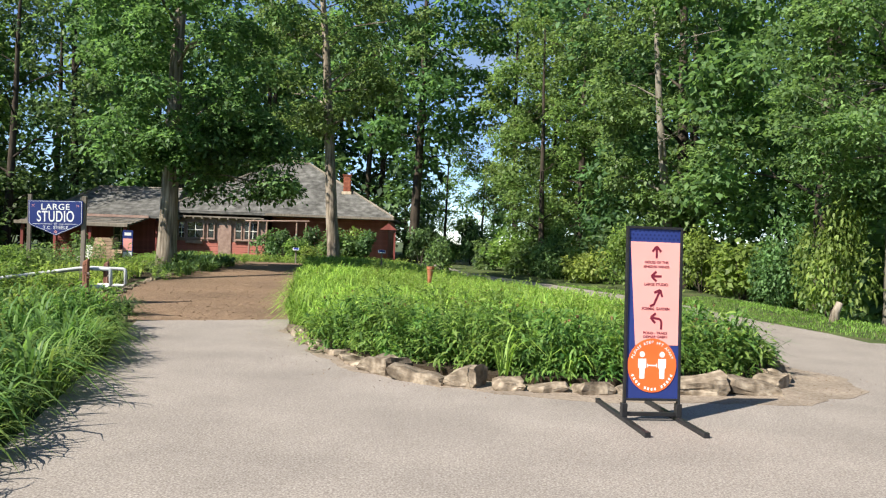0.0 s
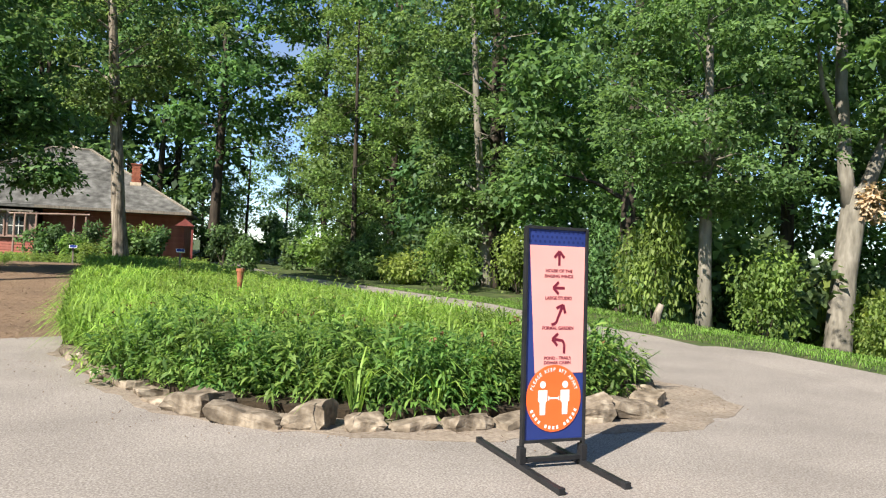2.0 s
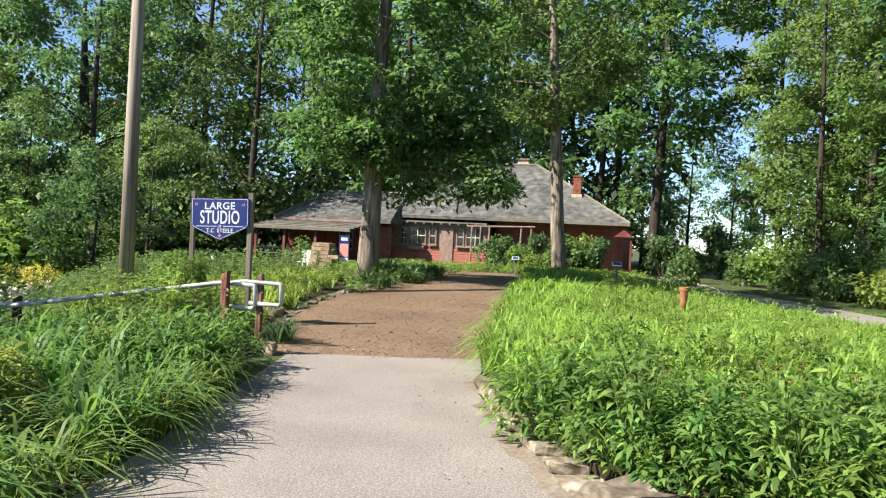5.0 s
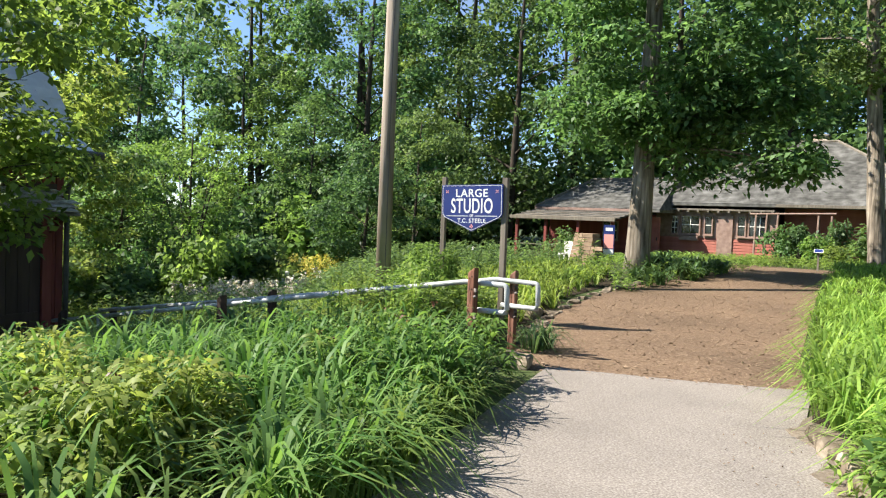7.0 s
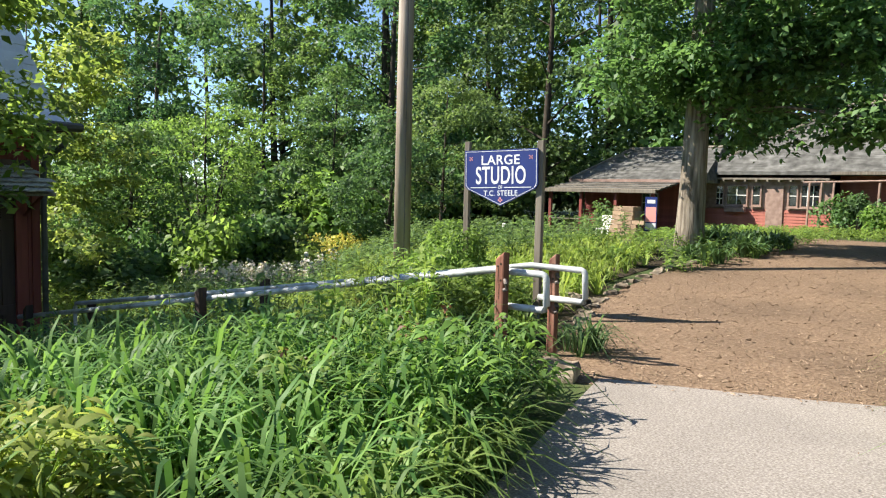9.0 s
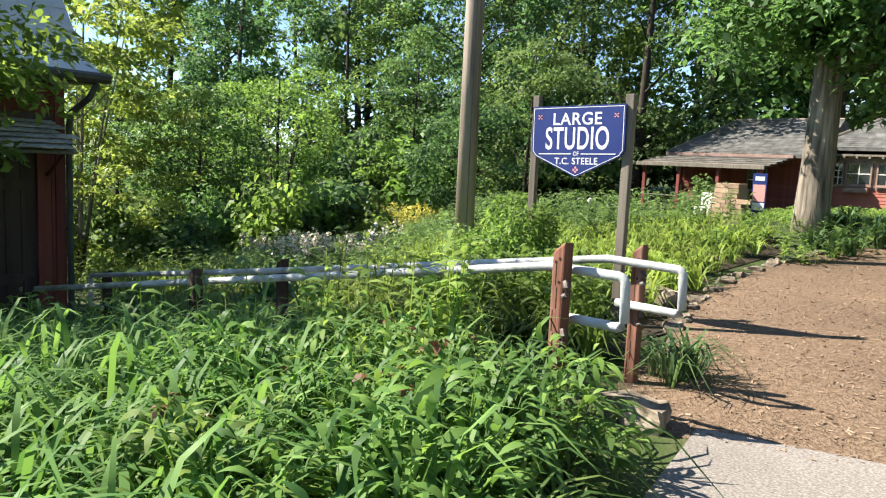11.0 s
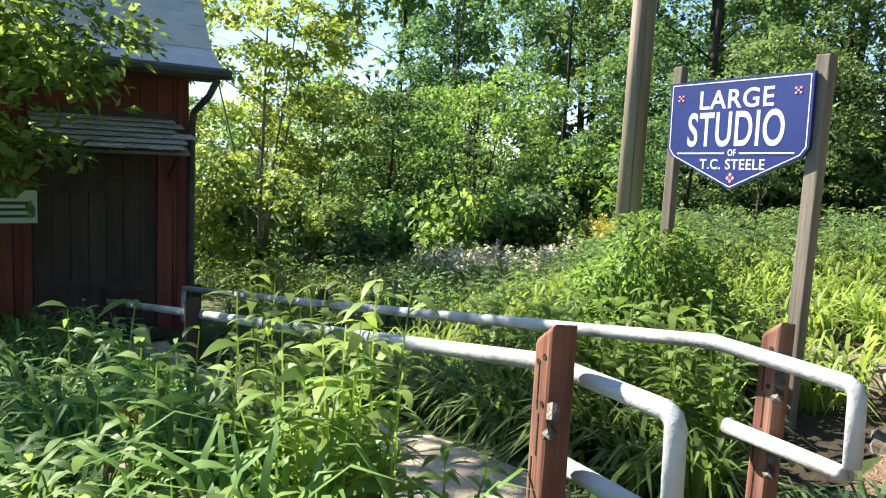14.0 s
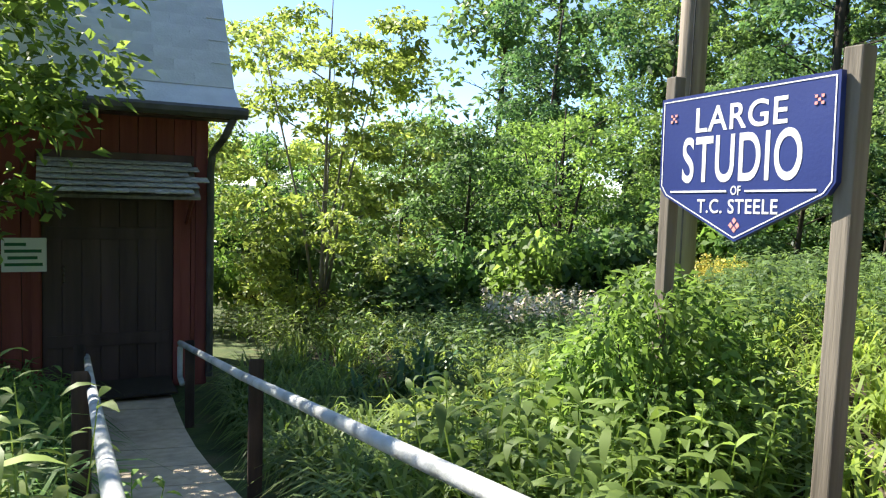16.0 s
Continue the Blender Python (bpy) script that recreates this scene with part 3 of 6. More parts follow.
DRIVE = [(-2.1, -14), (-2.35, 0), (-2.65, 4.2), (-3.05, 5.8), (-3.5, 7.5), (-4.05, 9.4), (-4.86, 12.33), (-3.54, 12.8), (-2.55, 13.25),
         (-2.3, 11.6), (-1.7, 10.3), (-1.0, 9.0), (-0.3, 8.2), (0.6, 7.75), (1.6, 7.6), (2.6, 7.72), (3.4, 8.0), (4.0, 8.7), (4.3, 9.8),
         (4.35, 12), (4.0, 16), (3.2, 21), (1.2, 28), (-1.0, 36), (-2.0, 46), (0.2, 46), (1.6, 36), (4.4, 28), (6.6, 21), (7.0, 16),
         (7.3, 14.5), (7.9, 11.5), (7.95, 8), (7.9, 4), (7.4, -2), (7.0, -14)]
flat_sheet("road", DRIVE, -0.12, 0.012, ASPHALT, "pale grey chip-sealed asphalt drive looping round the bed", "drive")
PATH_EDGE = [(-4.95, 12.1), (-2.4, 13.1), (-3.0, 15), (-3.75, 20), (-4.5, 25.5), (-4.6, 30.5), (-6.5, 32.2), (-9.2, 31.5), (-8.6, 28.2), (-6.9, 25.2),
             (-6.55, 22.6), (-6.9, 20), (-7.0, 18), (-6.75, 15.9), (-6.1, 14.2), (-5.75, 13), (-5.4, 12.2)]
flat_sheet("path", PATH_EDGE, -0.1, 0.006, MULCH, "brown wood-chip mulch path leading to the house", "path")
SAND_EDGE = rounded([(-2.6, 12.2), (-1.15, 8.4), (0.5, 7.3), (2.4, 7.2), (4.1, 7.5), (5.0, 8.6), (4.5, 10.6), (3.2, 8.6), (1.0, 8.2), (-0.6, 9.2), (-2.0, 12.6)], 2)
def frayed(outline, seed, step=0.12, amount=0.09):
    """The outline walked in short steps, each one pushed in or out a little."""
    out = []
    for (x0, y0), (x1, y1) in zip(outline, outline[1:] + outline[:1]):
        d = math.hypot(x1 - x0, y1 - y0)
        n = max(1, int(d / step))
        for i in range(n):
            x, y = x0 + (x1 - x0) * i / n, y0 + (y1 - y0) * i / n
            q = noise.noise(Vector((x * 1.7, y * 1.7, seed))) * amount * 2.2 + noise.noise(Vector((x * 7, y * 7, seed))) * amount
            out.append((x + (y1 - y0) / d * q, y - (x1 - x0) / d * q))
    return out


SAND_EDGE = frayed(SAND_EDGE, 3.3)
flat_sheet("verge", SAND_EDGE, -0.1, 0.016, SAND, "tan grit washed along the stone edging", "grit")

ISLAND = [(-2.3, 11.9), (-1.75, 10.6), (-1.0, 9.25), (-0.25, 8.45), (0.6, 8.0), (1.6, 7.9), (2.6, 8.0), (3.3, 8.3), (3.8, 9.0), (4.05, 10.5),
          (3.95, 13), (3.6, 17), (2.8, 21), (0.9, 28), (-1.2, 34), (-4.3, 33), (-4.3, 26), (-3.6, 20), (-2.85, 15), (-2.5, 13)]
flat_sheet("island_bed", ISLAND, -0.1, 0.09, SOIL, "dark soil bed in the middle of the drive", "flower bed")


def soil_sheet(name, poly, label):
    """Bare soil under the plants of a bed, laid on the ground."""
    xs, ys = np.arange(min(p[0] for p in poly), max(p[0] for p in poly), 0.2), np.arange(min(p[1] for p in poly), max(p[1] for p in poly), 0.2)
    X, Y = np.meshgrid(xs, ys)
    X, Y = X.ravel(), Y.ravel()
    m = inside(poly, X + 0.1, Y + 0.1)
    X, Y = X[m], Y[m]
    c = [np.stack([X + a, Y + b, ground_z(X + a, Y + b) + 0.012], 1) for a, b in ((0, 0), (0.2, 0), (0.2, 0.2), (0, 0.2))]
    tagged(new(name, quads_mesh(name, np.stack(c, 1), SOIL)), label, "flower bed", kind="structure")


LEFT = [(-2.3, -3), (-2.5, 1), (-2.85, 4.2), (-3.2, 5.8), (-3.65, 7.5), (-4.2, 9.4), (-4.85, 11.2), (-5.4, 11.5), (-9.1, 11.0), (-12.2, 10.45), (-13.4, 9.6), (-13.4, 4), (-11, 0), (-7, -3)]
NORTH = [(-5.9, 13.3), (-6.5, 15.2), (-7.2, 17), (-7.3, 19.3), (-8.0, 20.4), (-13, 24), (-20, 24), (-20, 14.5), (-13.6, 12.2), (-9.5, 12.6), (-6.6, 13.05)]
soil_sheet("west_bed", LEFT, "dark soil bed between the drive and the shed")
soil_sheet("north_bed", NORTH, "dark soil of the garden below the studio sign")
# concrete walk between the two rails, falling to the shed
bm = bmesh.new()
for i in range(9):
    x0, x1 = -6.35 - 0.79 * i, -6.35 - 0.79 * (i + 1) + 0.02
    c = lambda x: 12.33 + (x + 5.2) * 0.168
    ring = []
    for x in (x0, x1):
        for s in (-0.42, 0.42):
            ring.append((x, c(x) + s, gz(x, c(x)) + 0.05))
    lo = [bm.verts.new((a, b, z - 0.2)) for a, b, z in ring]
    hi = [bm.verts.new(p) for p in ring]
    for q in ((0, 1, 3, 2),):
        bm.faces.new([hi[k] for k in q])
    for a, b in ((0, 1), (1, 3), (3, 2), (2, 0)):
        bm.faces.new((lo[a], lo[b], hi[b], hi[a]))
bmesh.ops.recalc_face_normals(bm, faces=bm.faces)
tagged(part("pavement", bm, CONCRETE), "worn concrete slab walk sloping down to the shed door", "walkway", kind="structure")


def shifted(bm, o):
    bmesh.ops.translate(bm, verts=bm.verts, vec=(-o[0], -o[1], -o[2]))
    return bm


# ---------------------------------------------------------------- house
def hip_roof(x0, x1, y0, y1, z0, z1, r0, r1, ry, row, bm, seed, shell):
    """Shingled hip roof: four slopes laid up in overlapping rows of separate shingles."""
    rng = np.random.default_rng(seed)
    c = [Vector((x0, y0, z0)), Vector((x1, y0, z0)), Vector((x1, y1, z0)), Vector((x0, y1, z0))]
    a, b = Vector((r0, ry, z1)), Vector((r1, ry, z1))
    for p, q, s, t in ((c[0], c[1], b, a), (c[2], c[3], a, b), (c[1], c[2], b, b), (c[3], c[0], a, a)):
        n = (q - p).cross(t - p).normalized()
        rows = int((t - p).length / row) or 1
        for i in range(rows):
            u0, u1 = i / rows, min(1, (i + 1.25) / rows)
            l0, r_0, l1, r_1 = p.lerp(t, u0), q.lerp(s, u0), p.lerp(t, u1), q.lerp(s, u1)
            k = max(1, int((r_0 - l0).length / 0.5))
            cuts = np.linspace(0, 1, k + 1)
            cuts[1:-1] += rng.uniform(-0.25, 0.25, max(0, k - 1)) / k
            for f0, f1 in zip(cuts, cuts[1:]):
                lift = n * (0.016 + 0.01 * rng.random())
                v = [bm.verts.new(l0.lerp(r_0, f0) + lift), bm.verts.new(l0.lerp(r_0, f1) + lift), bm.verts.new(l1.lerp(r_1, f1) + n * 0.005), bm.verts.new(l1.lerp(r_1, f0) + n * 0.005)]
                bm.faces.new(v)
        v = [shell.verts.new(w) for w in ((p, q, s, t) if (s - t).length > 0.01 else (p, q, s))]
        shell.faces.new(v)
    v = [shell.verts.new(w - Vector((0, 0, 0.12))) for w in c]
    shell.faces.new(v[::-1])
    for i in range(4):
        j = (i + 1) % 4
        w = [shell.verts.new(x) for x in (c[i] - Vector((0, 0, 0.12)), c[j] - Vector((0, 0, 0.12)), c[j], c[i])]
        shell.faces.new(w)
    return bm


def lap_wall(P, x0, x1, y, z0, z1, mat, label="", board=0.14, thick=0.22):
    """A wall facing -y, clad in lapped boards."""
    w = P("wall", box(x0, y + 0.03, z0, x1, y + thick, z1), mat, label=label)
    n = int((z1 - z0) / board)
    o = Vector((-10.5, 41, 0))
    bm = bmesh.new()
    s = (z1 - z0) / n
    for p in (((0, 0.0, 0), (x1 - x0, 0.0, 0), (x1 - x0, 0.022, s), (0, 0.022, s)), ((0, 0.03, 0), (x1 - x0, 0.03, 0), (x1 - x0, 0, 0), (0, 0, 0))):
        bm.faces.new([bm.verts.new(q) for q in p])
    me = mesh_of(bm, "board", mat)
    for i in range(n):
        b = part("board", me, None, w)
        b.location = (x0 - o.x, y - o.y, z0 + s * i - o.z)


def house():
    o = (-10.5, 41, 0)
    H = thing("house", (-10.5, 41, 0.3), "low red artist's house with brown windows and grey hipped shingle roof", "house")
    P = lambda name, bm, mat, parent=H, label="": part(name, shifted(bm, o), mat, parent, label)
    # left wing, window wall, main block
    lap_wall(P, -19.9, -14.85, 39.6, -0.8, 2.05, BARN_RED, label="dark red boarded wing wall")
    lap_wall(P, -14.85, -9.2, 41.0, -0.6, 0.72, HOUSE_RED, label="faded red lapped siding under the windows", board=0.12)
    lap_wall(P, -9.2, -2.6, 42.2, -0.6, 2.36, HOUSE_RED, board=0.13)
    P("wall", box(-14.85, 41.06, 0.72, -9.2, 41.3, 2.06), HOUSE_BROWN, label="brown timber band between the windows")
    P("wall", box(-20.1, 39.84, -0.8, -19.9, 46, 1.98), BARN_RED)
    P("wall", box(-2.82, 42.43, -0.6, -2.6, 50, 2.34), HOUSE_RED)
    P("wall", box(-20.0, 49.8, -0.8, -2.82, 50, 2.1), BARN_RED)
    for args, lab in (((-20.5, -13.9, 39.0, 47.5, 1.96, 3.6, -19.2, -14.5, 43.0, 0.19), "weathered grey shingle hip roof"), ((-15.0, -2.2, 40.7, 51.0, 2.36, 5.62, -9.65, -7.75, 45.8, 0.2), "tall weathered grey shingle hip roof")):
        shell, laid = bmesh.new(), bmesh.new()
        hip_roof(*args, laid, 3, shell)
        R = P("roof", shell, SHINGLE, label=lab)
        tagged(P("shingles", laid, SHINGLE, R, "overlapping grey shingles"), kind="stuff")
    bm = bmesh.new()
    for p, q in (((-2.2, 40.7, 2.38), (-7.75, 45.8, 5.66)), ((-15.0, 40.7, 2.38), (-9.65, 45.8, 5.66)), ((-9.65, 45.8, 5.66), (-7.75, 45.8, 5.66)), ((-20.5, 39, 1.98), (-19.2, 43.0, 3.64)), ((-19.2, 43.0, 3.64), (-14.5, 43.0, 3.64))):
        tube([p, q], 0.07, 6, bm)
    P("ridge_cap", bm, GREY_WOOD, label="pale ridge and hip caps")
    P("fascia", box(-9.25, 40.62, 2.24, -2.2, 40.7, 2.37, 0.01), GREY_WOOD)
    P("fascia", box(-20.5, 38.92, 1.83, -14.9, 39.0, 1.96, 0.01), HOUSE_BROWN)
    # eave over the window wall, with rafter ends
    P("eave", box(-14.9, 40.72, 2.02, -9.3, 41.3, 2.1, 0.01), GREY_WOOD, label="pale eave board over the windows")
    for i in range(12):
        P("rafter_tail", box(-14.6 + 0.47 * i, 40.68, 1.94, -14.52 + 0.47 * i, 41.05, 2.02), GREY_WOOD)
    # porch: low lean-to roof on red posts
    bm = bmesh.new()
    for i in range(5):
        y0, y1 = 36.6 + 0.5 * i, 36.6 + 0.5 * (i + 1) + 0.1
        z0, z1 = 1.44 + 0.085 * i, 1.44 + 0.085 * (i + 1)
        for k in range(12):
            xa, xb = -20.5 + 0.46 * k, -20.5 + 0.46 * (k + 1)
            box(xa, y0, z0, xb, y1, z0 + 0.04, 0, bm)
    deck = bmesh.new()
    for q in (((-20.5, 36.6, 1.43), (-15.0, 36.6, 1.43), (-15.0, 39.2, 1.86), (-20.5, 39.2, 1.86)), ((-20.5, 36.6, 1.38), (-20.5, 39.2, 1.81), (-15.0, 39.2, 1.81), (-15.0, 36.6, 1.38))):
        deck.faces.new([deck.verts.new(p) for p in q])
    R = P("porch_roof", deck, GREY_WOOD, label="low grey porch roof")
    tagged(P("shingles", bm, SHINGLE, R, "overlapping grey porch shingles"), kind="stuff")
    P("fascia", box(-20.5, 36.5, 1.32, -14.98, 36.6, 1.48, 0.01), GREY_WOOD, label="pale porch fascia board")
    for x in (-20.2, -18.6, -16.9, -15.2):
        P("porch_post", box(x - 0.07, 36.7, -0.9, x + 0.07, 36.84, 1.34, 0.01), BARN_RED, label="dark red porch post")
    P("porch_floor", box(-20.4, 36.6, -0.9, -15, 39.6, -0.5, 0.02), GREY_WOOD)
    P("porch_rail", tube([(-20.2, 36.75, 0.1), (-15.2, 36.75, 0.1)], 0.025, 6), GREY_WOOD)
    d = P("door", box(-14.8, 39.9, -0.4, -14.2, 40.0, 1.62, 0.01), HOUSE_RED, label="bright red plank door")
    part("door_handle", shifted(box(-14.33, 39.85, 0.5, -14.29, 39.9, 0.66, 0.01), o), BLACK, d)

    def window(x0, x1, z0, z1, y=41.0, cols=2, rows=2):
        w = P("window", box(x0, y + 0.0, z0, x1, y + 0.03, z1), GLASS_DARK, label="dark glazed window in a brown frame")
        fr = bmesh.new()
        for a, b, c, d2 in ((x0 - 0.06, x0, z0 - 0.06, z1 + 0.06), (x1, x1 + 0.06, z0 - 0.06, z1 + 0.06), (x0, x1, z1, z1 + 0.06), (x0, x1, z0 - 0.06, z0)):
            box(a, y - 0.04, c, b, y + 0.05, d2, 0, fr)
        part("frame", shifted(fr, o), HOUSE_BROWN, w)
        mu = bmesh.new()
        for i in range(1, cols):
            xm = x0 + (x1 - x0) * i / cols
            box(xm - 0.018, y - 0.02, z0, xm + 0.018, y - 0.003, z1, 0, mu)
        for i in range(1, rows):
            zm = z0 + (z1 - z0) * i / rows
            box(x0, y - 0.018, zm - 0.018, x1, y - 0.004, zm + 0.018, 0, mu)
        part("glazing_bar", shifted(mu, o), WHITE_TRIM, w)
        part("sill", shifted(box(x0 - 0.1, y - 0.12, z0 - 0.11, x1 + 0.1, y + 0.0, z0 - 0.06, 0.008), o), HOUSE_BROWN, w)
    window(-14.0, -13.72, 0.9, 1.72, cols=2, rows=3)
    window(-13.52, -12.68, 0.93, 1.74, cols=2, rows=2)
    window(-12.4, -12.1, 0.93, 1.74, cols=1, rows=2)
    window(-10.9, -10.6, 0.9, 1.78, cols=1, rows=2)
    window(-10.4, -9.72, 0.9, 1.78, cols=3, rows=2)
    window(-16.9, -16.2, 0.5, 1.3, y=39.55, cols=2, rows=2)
    P("door", box(-11.83, 40.96, -0.5, -11.13, 41.05, 1.8, 0.012), HOUSE_BROWN, label="weathered brown plank door")
    fb = P("flower_box", box(-13.55, 40.72, 0.58, -12.65, 40.93, 0.78, 0.02), HOUSE_BROWN, label="brown window flower box")
    # trellis posts before the main block
    for x in (-9.9, -9.45, -9.0, -7.4, -6.9):
        P("trellis_post", tube([(x, 39.9, -0.4), (x + 0.05, 39.9, 1.9)], 0.045, 6), HOUSE_BROWN)
    P("trellis_beam", tube([(-10.1, 39.9, 1.9), (-6.7, 39.9, 2.0)], 0.04, 6), HOUSE_BROWN)
    # chimneys
    c = P("chimney", box(-8.93, 45.9, 4.6, -8.27, 46.6, 5.95, 0.02), CONCRETE, label="pale rendered chimney")
    part("chimney_cap", shifted(box(-9.0, 45.83, 5.95, -8.2, 46.67, 6.03, 0.02), o), MORTAR, c)
    bm = bmesh.new()
    for k in range(16):
        z = 3.25 + k * 0.095
        for i in range(2):
            h = 0.0 if k % 2 else 0.03
            box(-5.31 + i * 0.22 + h * (1 - i), 42.8, z, -5.31 + (i + 1) * 0.22 - 0.006 - h * i, 43.25, z + 0.085, 0, bm)
    c = P("chimney", bm, BRICK, label="red brick chimney")
    part("chimney_cap", shifted(box(-5.35, 42.76, 4.77, -4.83, 43.29, 4.83, 0.01), o), BRICK, c)
    part("flashing", shifted(box(-5.36, 42.74, 3.2, -4.82, 43.3, 3.86, 0.01), o), CONCRETE, c)
    # small gabled hood on the right corner
    bm = slab([(-2.9, 1.7), (-2.0, 1.7), (-2.45, 2.05)], 0.9)
    bmesh.ops.translate(bm, verts=bm.verts, vec=(0, 39.9, 0))
    P("door_hood", bm, BARN_RED, label="small red gabled hood")
    P("hood_post", box(-2.15, 40.0, -0.5, -2.05, 40.1, 1.7), BARN_RED)


house()


# ---------------------------------------------------------------- shed
SHED_TURN = Matrix.Translation((-13.96, 11.69, 0.04)) @ Matrix.Rotation(radians(11.5), 4, 'Z') @ Matrix.Translation((13.93, -11.83, 0))


def shed():
    o = (-15.5, 8.0, -1.0)
    S = thing("shed", o, "dark red board shed with a grey roof and shaded door", "shed")
    S.matrix_basis = SHED_TURN @ Matrix.Translation(o)
    P = lambda name, bm, mat, parent=S, label="": part(name, shifted(bm, o), mat, parent, label)
    X = -13.9
    # walls and boards
    P("wall", box(-17.6, 3.5, -1.15, X - 0.06, 3.6, 2.3), BARN_RED)
    P("wall", box(-17.6, 11.7, -1.15, X - 0.06, 11.8, 2.3), BARN_RED)
    P("wall", box(-17.7, 3.5, -1.15, -17.6, 11.8, 2.3), BARN_RED)
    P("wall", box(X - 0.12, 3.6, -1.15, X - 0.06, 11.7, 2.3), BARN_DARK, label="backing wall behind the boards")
    y = 3.5
    shared = {}
    while y < 11.8:
        w = 0.2
        lo = -1.1
        if 10.1 < y + w / 2 < 11.5:
            lo = 1.25
        key = lo
        if key not in shared:
            shared[key] = mesh_of(box(0, 0.004, lo + 1.0, 0.05, w - 0.004, 3.28, 0.006), "board", BARN_RED)
        b = part("board", shared[key], None, S)
        b.location = (X - 0.055 - o[0], y - o[1], 0)
        y += w
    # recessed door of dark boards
    D = P("door", box(X - 0.055, 10.1, -1.0, X - 0.035, 11.5, 1.25), BARN_DARK, label="dark brown plank door")
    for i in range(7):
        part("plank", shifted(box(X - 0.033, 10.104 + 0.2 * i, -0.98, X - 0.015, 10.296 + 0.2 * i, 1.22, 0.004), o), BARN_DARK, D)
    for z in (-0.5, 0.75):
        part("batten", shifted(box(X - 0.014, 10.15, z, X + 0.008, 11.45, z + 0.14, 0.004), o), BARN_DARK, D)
    part("latch", shifted(tube([(X + 0.0, 10.32, 0.26), (X + 0.05, 10.32, 0.28), (X + 0.05, 10.32, 0.42), (X + 0.0, 10.32, 0.44)], 0.012, 6), o), RUST, D, "small worn metal latch")
    P("door_frame", box(X - 0.02, 11.5, -1.02, X + 0.03, 11.58, 1.28, 0.005), BARN_RED)
    P("door_frame", box(X - 0.02, 10.0, -1.02, X + 0.03, 10.08, 1.28, 0.005), BARN_RED)
    P("corner_board", box(X - 0.06, 11.75, -1.1, X + 0.02, 11.87, 2.28, 0.006), BARN_RED)
    # roof with a wide eave and a slightly kicked foot
    prof = [(-13.5, 2.3), (-14.0, 2.62), (-15.72, 5.2), (-17.4, 2.62), (-17.9, 2.3)]
    bm = bmesh.new()
    a = [bm.verts.new((x, 3.1, z)) for x, z in prof]
    b = [bm.verts.new((x, 12.22, z)) for x, z in prof]
    c = [bm.verts.new((x, 3.1, z - 0.07)) for x, z in prof]
    d = [bm.verts.new((x, 12.22, z - 0.07)) for x, z in prof]
    for i in range(4):
        bm.faces.new((a[i], a[i + 1], b[i + 1], b[i]))
        bm.faces.new((c[i], d[i], d[i + 1], c[i + 1]))
        bm.faces.new((a[i], c[i], c[i + 1], a[i + 1]))
        bm.faces.new((b[i], b[i + 1], d[i + 1], d[i]))
    bm.faces.new((a[0], b[0], d[0], c[0]))
    bmesh.ops.recalc_face_normals(bm, faces=bm.faces)
    R = P("roof", bm, TIN, label="pale grey metal shingle roof")
    # gable ends
    for y in (3.5, 11.72):
        bm = slab([(-17.6, 2.28), (-13.9, 2.28), (-14.05, 2.5), (-15.72, 5.05), (-17.35, 2.5)], 0.08)
        bmesh.ops.translate(bm, verts=bm.verts, vec=(0, y, 0))
        P("gable", bm, BARN_RED)
    # shingles of the visible slope
    p0, p1 = Vector((-14.0, 0, 2.62)), Vector((-15.72, 0, 5.2))
    up = (p1 - p0)
    L = up.length
    up.normalize()
    ang = math.atan2(up.z, -up.x)
    tile = mesh_of(box(-0.2, 0.0015, 0.0, 0.0, 0.4485, 0.004, 0.001), "tile", TIN)
    for r in range(16):
        for k in range(14):
            y = 12.2 - 0.45 * (k + 1) - (0.225 if r % 2 else 0)
            if y + 0.45 > 12.22 or y < 5.8:
                continue
            t = part("tile", tile, None, R)
            base = p0 + up * (0.19 * r)
            t.matrix_basis = Matrix.Translation((base.x - o[0] + 0.006, y - o[1], base.z - o[2] + 0.004)) @ Matrix.Rotation(ang, 4, 'Y')
    bm = bmesh.new()
    tube([(-13.43, 3.1, 2.27), (-13.43, 12.26, 2.27)], 0.072, 8, bm)
    P("gutter", bm, GUTTER, label="grey half-round eave gutter")
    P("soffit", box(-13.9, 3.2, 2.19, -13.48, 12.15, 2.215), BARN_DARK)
    dp = [(-13.44, 12.1, 2.2), (-13.5, 12.02, 2.0), (-13.8, 11.93, 1.8), (-13.85, 11.92, 1.6), (-13.85, 11.92, -0.95)]
    P("downspout", tube(dp, 0.045, 8), GUTTER, label="grey metal downspout")
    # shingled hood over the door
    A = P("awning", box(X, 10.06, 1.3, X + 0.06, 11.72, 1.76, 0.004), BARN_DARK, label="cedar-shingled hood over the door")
    q0, q1 = Vector((X + 0.7, 0, 1.27)), Vector((X + 0.02, 0, 1.66))
    sl = (q1 - q0).normalized()
    an = math.atan2(sl.z, -sl.x)
    rng = np.random.default_rng(12)
    shg = [mesh_of(box(-0.19, 0.0015, 0, 0, w - 0.0015, 0.014, 0.002), "shingle", AWN_SHINGLE) for w in (0.14, 0.2, 0.27)]
    for r in range(6):
        y = 10.06
        while y < 11.6:
            k = int(rng.integers(0, 3))
            w = (0.14, 0.2, 0.27)[k]
            s = part("shingle", shg[k], None, A)
            b = q0 + sl * (0.128 * r) + sl * rng.uniform(-0.007, 0.007)
            s.matrix_basis = Matrix.Translation((b.x - o[0] + 0.03, y - o[1], b.z - o[2] + 0.042)) @ Matrix.Rotation(an - 0.26, 4, 'Y')
            y += w
